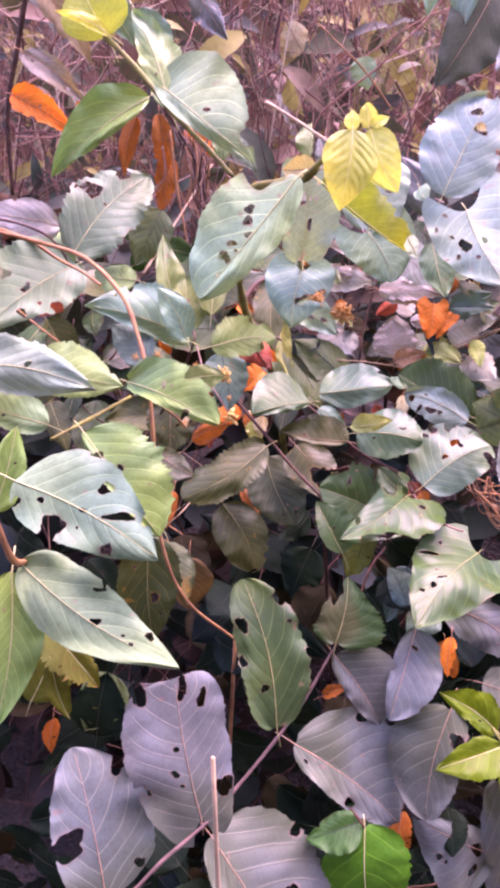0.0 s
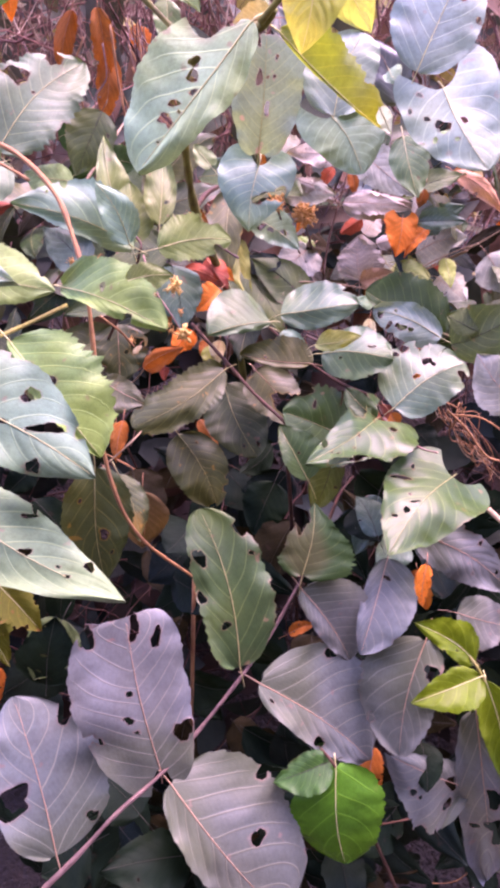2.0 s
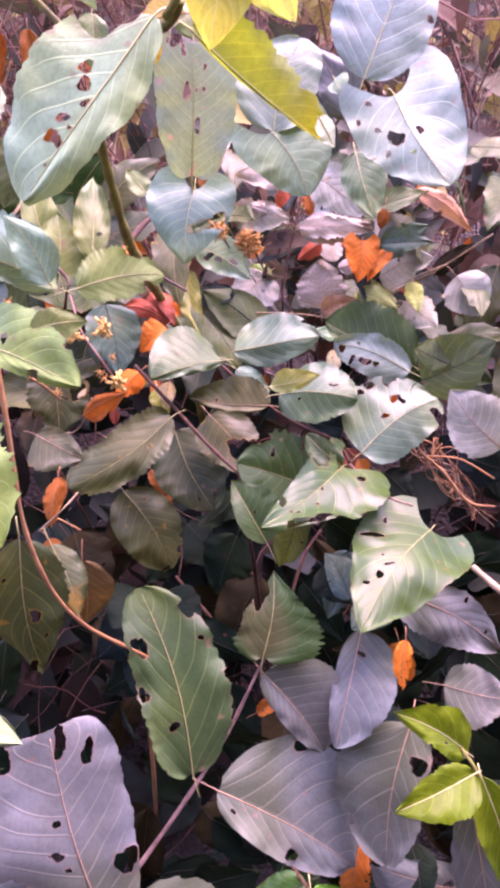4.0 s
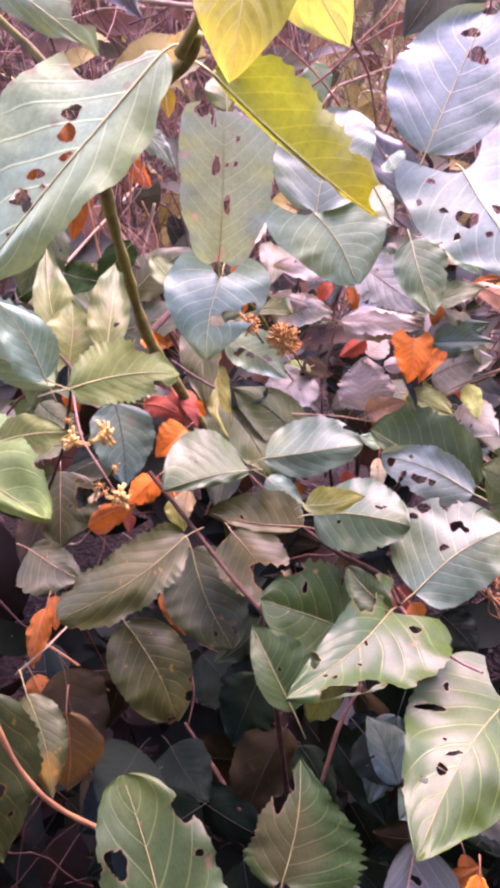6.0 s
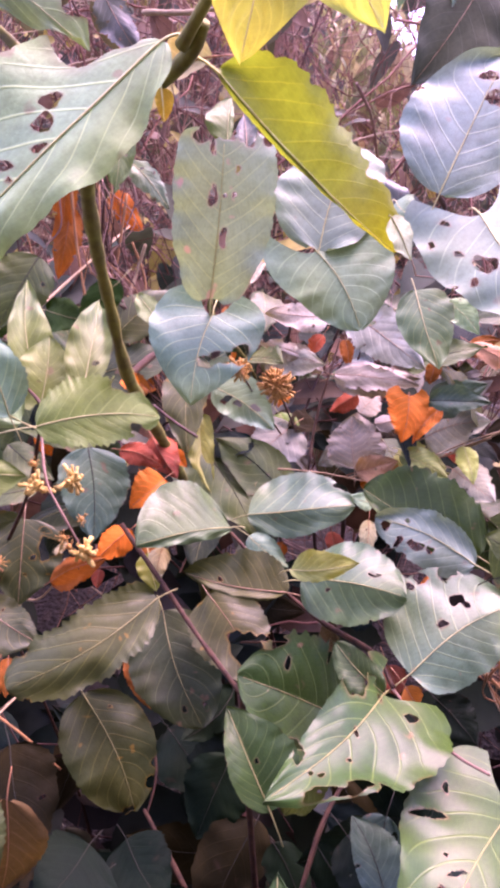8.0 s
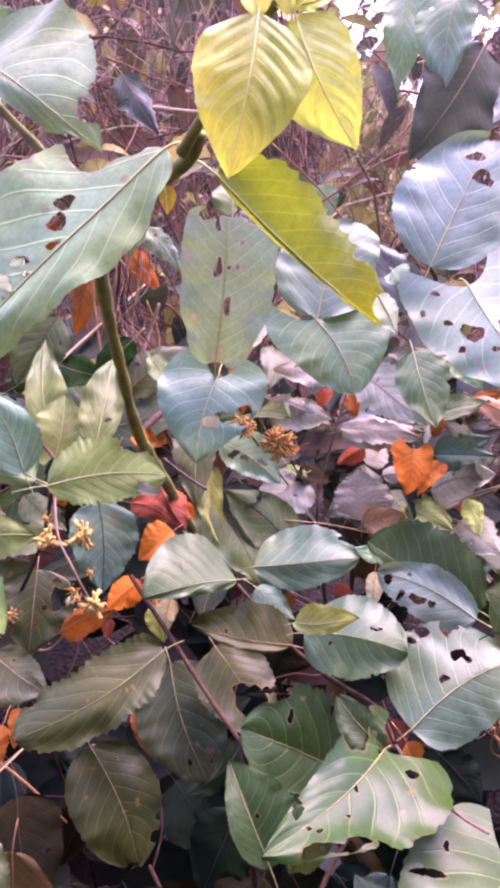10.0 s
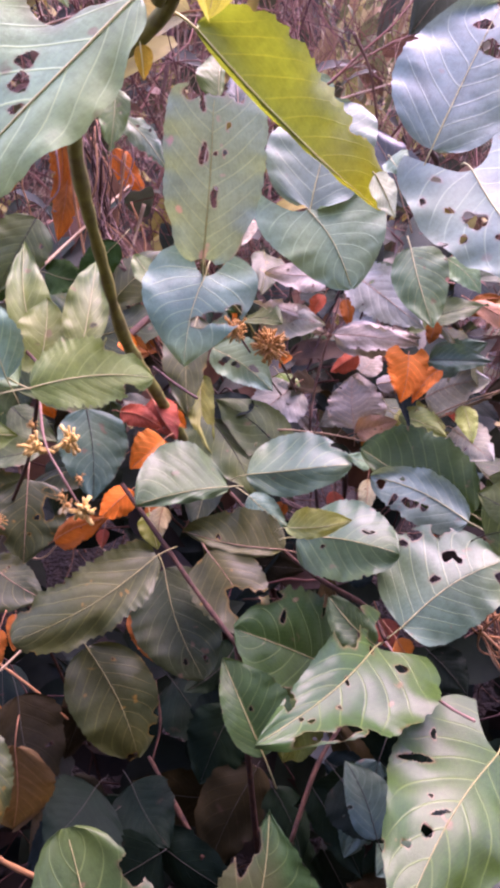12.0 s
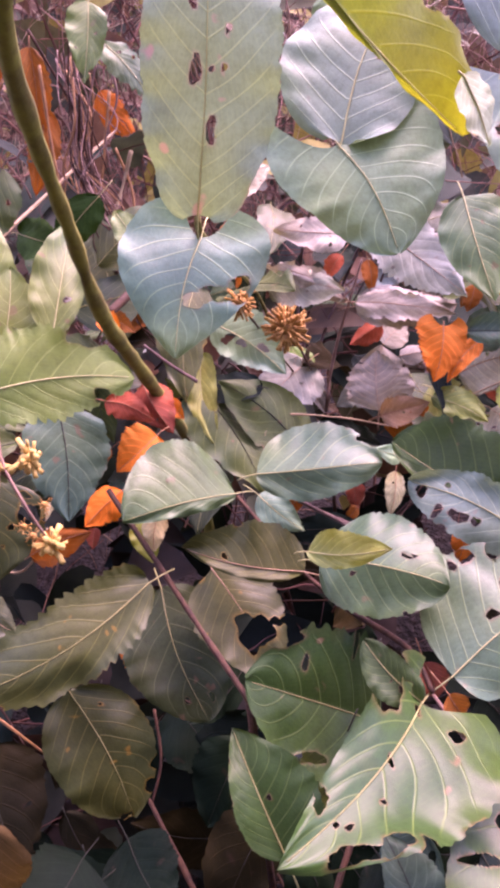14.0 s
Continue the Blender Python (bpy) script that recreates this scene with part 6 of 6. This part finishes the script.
# ---- leaves between the plants, with shade put into their tints ----
under = thing("undergrowth_shrub", (0.15, 0.9, ground_z(0.15, 0.9)), "undergrowth shrub inside the bank, shade put into its dark leaf tints", "shrub")
rooted(under, (0.15, 0.9), (0.1, 0.9, 1.0), 0.004, BROWN)
pick = random.Random(21)
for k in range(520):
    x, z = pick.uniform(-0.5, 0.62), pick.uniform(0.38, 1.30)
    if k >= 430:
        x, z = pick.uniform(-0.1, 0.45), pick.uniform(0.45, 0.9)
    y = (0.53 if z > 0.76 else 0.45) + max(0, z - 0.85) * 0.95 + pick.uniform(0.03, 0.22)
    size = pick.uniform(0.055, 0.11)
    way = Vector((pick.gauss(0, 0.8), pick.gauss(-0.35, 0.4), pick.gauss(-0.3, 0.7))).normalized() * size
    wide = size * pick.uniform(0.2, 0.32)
    # low leaves: shade put into near-black tints and a face turned from the sky
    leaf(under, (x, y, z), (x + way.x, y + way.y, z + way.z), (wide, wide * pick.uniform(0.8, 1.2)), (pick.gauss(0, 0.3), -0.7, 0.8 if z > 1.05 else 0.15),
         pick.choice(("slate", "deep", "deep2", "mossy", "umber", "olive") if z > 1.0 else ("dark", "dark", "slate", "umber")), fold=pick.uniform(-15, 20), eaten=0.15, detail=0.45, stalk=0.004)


# ---- small withered leaves between the grey ones, and their bits of bright dead leaf ----
litter = thing("withered_seedling", (0.2, 1.0, ground_z(0.2, 1.0)), "low withered seedling with many small torn grey and pinkish leaves", "shrub")
rooted(litter, (0.2, 1.0), (0.2, 0.98, 1.05), 0.0025, MAUVE)
for _ in range(95):
    x, z = pick.uniform(-0.12, 0.42), pick.uniform(1.0, 1.24)
    y = 0.95 + max(0, z - 1.0) * 0.5 + pick.uniform(0.0, 0.16)
    size = pick.uniform(0.025, 0.055)
    way = Vector((pick.gauss(0, 0.9), pick.gauss(-0.3, 0.3), pick.gauss(-0.2, 0.6))).normalized() * size
    wide = size * pick.uniform(0.18, 0.34)
    leaf(litter, (x, y, z), (x + way.x, y + way.y, z + way.z), (wide, wide * pick.uniform(0.6, 1.3)), (pick.gauss(0, 0.4), -0.8, 0.7),
         pick.choice(("pink", "grey", "sage2", "sage2", "taupe", "mossy", "teal")), fold=pick.uniform(-25, 30), eaten=0.7, ragged=1.5, detail=0.5)
for _ in range(26):
    x, z = pick.uniform(-0.16, 0.40), pick.uniform(1.0, 1.22)
    y = 0.70 + max(0, z - 0.9) * 0.8 + pick.uniform(0.0, 0.16)
    size = pick.uniform(0.016, 0.04)
    way = Vector((pick.gauss(0, 0.8), pick.gauss(-0.3, 0.3), pick.gauss(-0.5, 0.5))).normalized() * size
    dead_leaf((x, y, z), (x + way.x, y + way.y, z + way.z), (size * 0.3, size * 0.35), (pick.gauss(0, 0.4), -0.8, 0.6),
              pick.choice(("orange", "rust", "rust", "crimson", "straw")), fold=pick.uniform(-30, 35), eaten=0.4, ragged=1.5, detail=0.5, stalk=0.012)


# ---- the bundle of dry vine stems behind the tall shoot ----
for k in range(34):
    way = [Vector((-0.082, 1.02, 1.404)), Vector((-0.075, 1.0, 1.36)), Vector((-0.07, 1.0, 1.314)), Vector((-0.052, 0.985, 1.275)), Vector((-0.032, 0.97, 1.237)), Vector((-0.004, 0.955, 1.19)), Vector((0.027, 0.94, 1.143))]
    first = pick.choice((0, 0, 1, 2))
    line = [p + Vector((pick.gauss(0, 0.011), pick.gauss(0, 0.012), pick.gauss(0, 0.008))) for p in way[first:]]
    twig(line, pick.choice((0.0005, 0.0006, 0.0008, 0.0012)), 0.0005, pick.choice((DEADWOOD, BROWN, BROWN, RUSSET)), "thin dry vine stem in a brown twisted bundle")


# ---- the tangle of red-brown dry stalks beside the torn leaves ----
for _ in range(22):
    a, b = Vector((0.2631, 0.74, 1.0084)), Vector((0.3357, 0.74, 0.9159))
    a, b = a.lerp(b, pick.uniform(-0.1, 0.35)), a.lerp(b, pick.uniform(0.7, 1.2))
    line = [a.lerp(b, i / 3) + Vector((pick.gauss(0, 0.009), pick.gauss(0, 0.014), pick.gauss(0, 0.010))) for i in range(4)]
    twig(line, pick.choice((0.0005, 0.0007, 0.0009)), 0.0004, pick.choice((RUSSET, RUSSET, STRAW, BROWN)), "thin red-brown dry stalk in a small tangle")


# ---- loose twigs, flowers and seed heads ----
twig([(-0.1347, 0.86, 1.2351), (-0.0995, 1.005, 1.2989), (-0.0643, 1.15, 1.3627)], 0.0017, 0.0013, STRAW, "straight pale dry twig lying across the leaves")
twig([(0.273, 0.93, 1.119), (0.315, 0.9, 1.144), (0.342, 0.87, 1.17), (0.365, 0.84, 1.196)], 0.0011, 0.0008, STRAW, "thin pale creeping stem over grey leaves")
twig([(-0.221, 0.8, 1.523), (-0.239, 0.8, 1.469), (-0.257, 0.8, 1.412), (-0.264, 0.8, 1.33)], 0.0026, 0.0024, BROWN, "bare brown upright stem behind orange leaves")
twig([(-0.038, 1.5, 1.672), (-0.044, 1.5, 1.598), (-0.057, 1.5, 1.531)], 0.004, 0.004, DEADWOOD, "dry grey-brown upright stalk in the thicket")
twig([(-0.116, 1.05, 1.407), (-0.11, 1.05, 1.332), (-0.098, 1.04, 1.254), (-0.095, 1.02, 1.199)], 0.0016, 0.0016, RUSSET, "thin hanging reddish stem below orange leaves")
twig([(-0.06, 1.1, 1.394), (-0.071, 1.1, 1.323), (-0.076, 1.1, 1.298)], 0.0018, 0.0014, RUSSET, "twisted pinkish dry tendril")
twig([(-0.027, 1, 1.33), (-0.036, 1, 1.301), (-0.044, 0.99, 1.271), (-0.04, 0.99, 1.254)], 0.0016, 0.0012, STRAW, "twisted pinkish dry tendril")
twig([(-0.041, 1, 1.332), (-0.027, 1, 1.289), (-0.031, 0.98, 1.237), (-0.015, 0.96, 1.191)], 0.0012, 0.001, RUSSET, "thin hanging reddish stem below orange leaves")
twig([(-0.126, 0.72, 0.945), (-0.1, 0.7, 0.976), (-0.076, 0.68, 1.005)], 0.0008, 0.0006, STRAW, "pale dry twig beside toothed leaves")
twig([(0.006, 0.74, 0.934), (0.012, 0.72, 0.907), (0.007, 0.7, 0.887)], 0.001, 0.001, BROWN, "thin dark twig hanging under olive leaves")
twig([(-0.121, 0.78, 1.035), (-0.091, 0.77, 1.03), (-0.069, 0.76, 1.055), (-0.064, 0.76, 1.07)], 0.001, 0.0008, STRAW, "curly dry tendril under the flower stalk")
twig([(0.058, 0.88, 1.127), (0.075, 0.88, 1.113), (0.112, 0.87, 1.119), (0.155, 0.87, 1.116), (0.194, 0.87, 1.109)], 0.001, 0.0008, STRAW, "thin pale twig between grey leaves")
twig([(0.113, 0.8, 1.072), (0.132, 0.79, 1.066), (0.16, 0.76, 1.064)], 0.0016, 0.0014, MAUVE, "mauve twig under shiny leaves")
twig([(-0.003, 0.84, 1.182), (0.017, 0.84, 1.167), (0.037, 0.84, 1.154)], 0.0016, 0.0012, MAUVE, "mauve twig beside red leaf")
twig([(-0.009, 0.74, 1.219), (0.003, 0.78, 1.23), (0.015, 0.8, 1.235)], 0.003, 0.0022, BROWN, "short grey-brown side branch at the stalk")
twig([(0.225, 0.62, 1.052), (0.241, 0.61, 1.038), (0.261, 0.6, 1.013), (0.285, 0.6, 1.006)], 0.0012, 0.0009, RUSSET, "thin russet twig in shade")
twig([(0.234, 0.63, 1.043), (0.259, 0.62, 1.043), (0.291, 0.62, 1.022)], 0.001, 0.0008, RUSSET, "thin russet twig in shade")
twig([(-0.093, 0.6, 1.016), (-0.072, 0.6, 1.034), (-0.062, 0.62, 1.038)], 0.0007, 0.0006, STRAW, "pale dry twig beside toothed leaves")
twig([(-0.12, 0.72, 0.968), (-0.084, 0.7, 0.956), (-0.057, 0.7, 0.927)], 0.001, 0.0008, RUSSET, "thin russet twig in shade")
twig([(0.234, 0.52, 1.005), (0.245, 0.5, 0.999), (0.257, 0.49, 0.992)], 0.0022, 0.002, STRAW, "pale dry twig beside a large torn leaf")
twig([(0.148, 0.45, 0.707), (0.173, 0.45, 0.712), (0.207, 0.46, 0.709)], 0.0012, 0.001, BROWN, "thin dark twig near the ground")
twig([(-0.285, 0.82, 1.2), (-0.235, 0.8, 1.166), (-0.197, 0.8, 1.138)], 0.0012, 0.001, RUSSET, "thin russet twig in shade")
twig([(-0.077, 0.56, 1.164), (-0.066, 0.58, 1.146), (-0.059, 0.6, 1.127)], 0.001, 0.0009, RUSSET, "thin reddish bud stalk")
twig([(0.219, 1.2, 1.443), (0.172, 1.2, 1.499), (0.1, 1.2, 1.561)], 0.0016, 0.0012, RUSSET, "thin russet twig in the thicket")
twig([(-0.424, 1.3, 1.571), (-0.375, 1.3, 1.512), (-0.31, 1.3, 1.476)], 0.0016, 0.0014, DEADWOOD, "dry brown twig in the thicket")
twig([(0.153, 0.8, 1.436), (0.171, 0.82, 1.415), (0.188, 0.86, 1.381)], 0.0012, 0.0012, DEADWOOD, "dry brown twig in the thicket")
twig([(-0.126, 1.04, 1.386), (-0.125, 1.04, 1.348), (-0.143, 1.04, 1.322), (-0.132, 1.04, 1.289)], 0.0011, 0.0008, DEADWOOD, "thin dry string of a dead vine hanging down")
twig([(-0.095, 1.05, 1.385), (-0.084, 1.05, 1.355), (-0.098, 1.05, 1.31), (-0.104, 1.05, 1.283)], 0.0011, 0.0008, RUSSET, "thin dry string of a dead vine hanging down")
twig([(-0.126, 1.1, 1.423), (-0.129, 1.1, 1.383), (-0.117, 1.1, 1.341), (-0.103, 1.1, 1.304)], 0.0011, 0.0008, RUSSET, "thin dry string of a dead vine hanging down")
twig([(-0.055, 1.02, 1.413), (-0.066, 1.02, 1.371), (-0.07, 1.02, 1.334), (-0.079, 1.02, 1.297)], 0.0011, 0.0008, DEADWOOD, "thin dry string of a dead vine hanging down")
twig([(-0.095, 1.08, 1.362), (-0.081, 1.08, 1.318), (-0.063, 1.08, 1.275), (-0.078, 1.08, 1.228)], 0.0011, 0.0008, RUSSET, "thin dry string of a dead vine hanging down")
twig([(-0.079, 1.1, 1.41), (-0.078, 1.1, 1.378), (-0.096, 1.1, 1.333), (-0.079, 1.1, 1.303)], 0.0011, 0.0008, RUSSET, "thin dry string of a dead vine hanging down")
twig([(-0.151, 1.05, 1.394), (-0.168, 1.05, 1.357), (-0.161, 1.05, 1.323), (-0.16, 1.05, 1.285)], 0.0011, 0.0008, RUSSET, "thin dry string of a dead vine hanging down")
twig([(-0.043, 1.01, 1.399), (-0.039, 1.01, 1.373), (-0.051, 1.01, 1.341), (-0.048, 1.01, 1.312)], 0.0011, 0.0008, DEADWOOD, "thin dry string of a dead vine hanging down")
twig([(-0.119, 1.1, 1.416), (-0.126, 1.1, 1.372), (-0.133, 1.1, 1.327), (-0.128, 1.1, 1.296)], 0.0011, 0.0008, DEADWOOD, "thin dry string of a dead vine hanging down")
twig([(0.332, 0.88, 1.16), (0.302, 0.88, 1.15), (0.264, 0.88, 1.133)], 0.0009, 0.0007, STRAW, "thin pale creeping stem over grey leaves")
twig([(0.193, 0.52, 0.527), (0.235, 0.52, 0.495), (0.27, 0.52, 0.492), (0.289, 0.52, 0.514)], 0.0007, 0.0005, RUSSET, "thin curved tendril near the ground")
grass((0.008, 0.058, 1.24), (0.008, 0.06, 1.297))
flower_stalk([(-0.052, 0.66, 1.191), (-0.042, 0.63, 1.17), (-0.029, 0.615, 1.153), (-0.02, 0.613, 1.137)])
open_flower(yvine, (-0.022, 0.608, 1.176), 0.0085, 3)
open_flower(yvine, (-0.018, 0.613, 1.133), 0.0085, 4)
open_flower(yvine, (-0.048, 0.63, 1.166), 0.0085, 5)
seed_head(yvine, (-0.03, 0.615, 1.141), 0.004, 12, 148, "bud", "small pinkish flower bud")
seed_head(yvine, (-0.019, 0.612, 1.153), 0.004, 12, 180, "bud", "small pinkish flower bud")
seed_head(yvine, (-0.028, 0.62, 1.134), 0.004, 12, 160, "bud", "small pinkish flower bud")
seed_head(yvine, (-0.052, 0.64, 1.177), 0.004, 12, 95, "bud", "small pinkish flower bud")
seed_head(wilt, (0.088, 0.641, 1.226), 0.0100, 110, 7, "seed_head", "round spiky yellow-brown seed head")
seed_head(wilt, (0.068, 0.7, 1.23), 0.0085, 60, 8, "seed_head", "round spiky yellow-brown seed head")
stem(wilt, [(0.088, 0.645, 1.225), (0.1, 0.74, 1.207), (0.131, 0.9, 1.15)], 0.0007, 0.0009, BROWN, "flower_stalk")
stem(wilt, [(0.068, 0.7, 1.23), (0.083, 0.8, 1.20), (0.12, 0.93, 1.14)], 0.0007, 0.0009, BROWN, "flower_stalk")
seed_head(vine, (-0.061, 0.6, 1.132), 0.0042, 16, 325, "bud", "small pinkish flower bud")
seed_head(vine, (-0.078, 0.58, 1.203), 0.0042, 16, 280, "bud", "small pinkish flower bud")
seed_head(vine, (-0.097, 0.575, 1.203), 0.0042, 16, 240, "bud", "small pinkish flower bud")
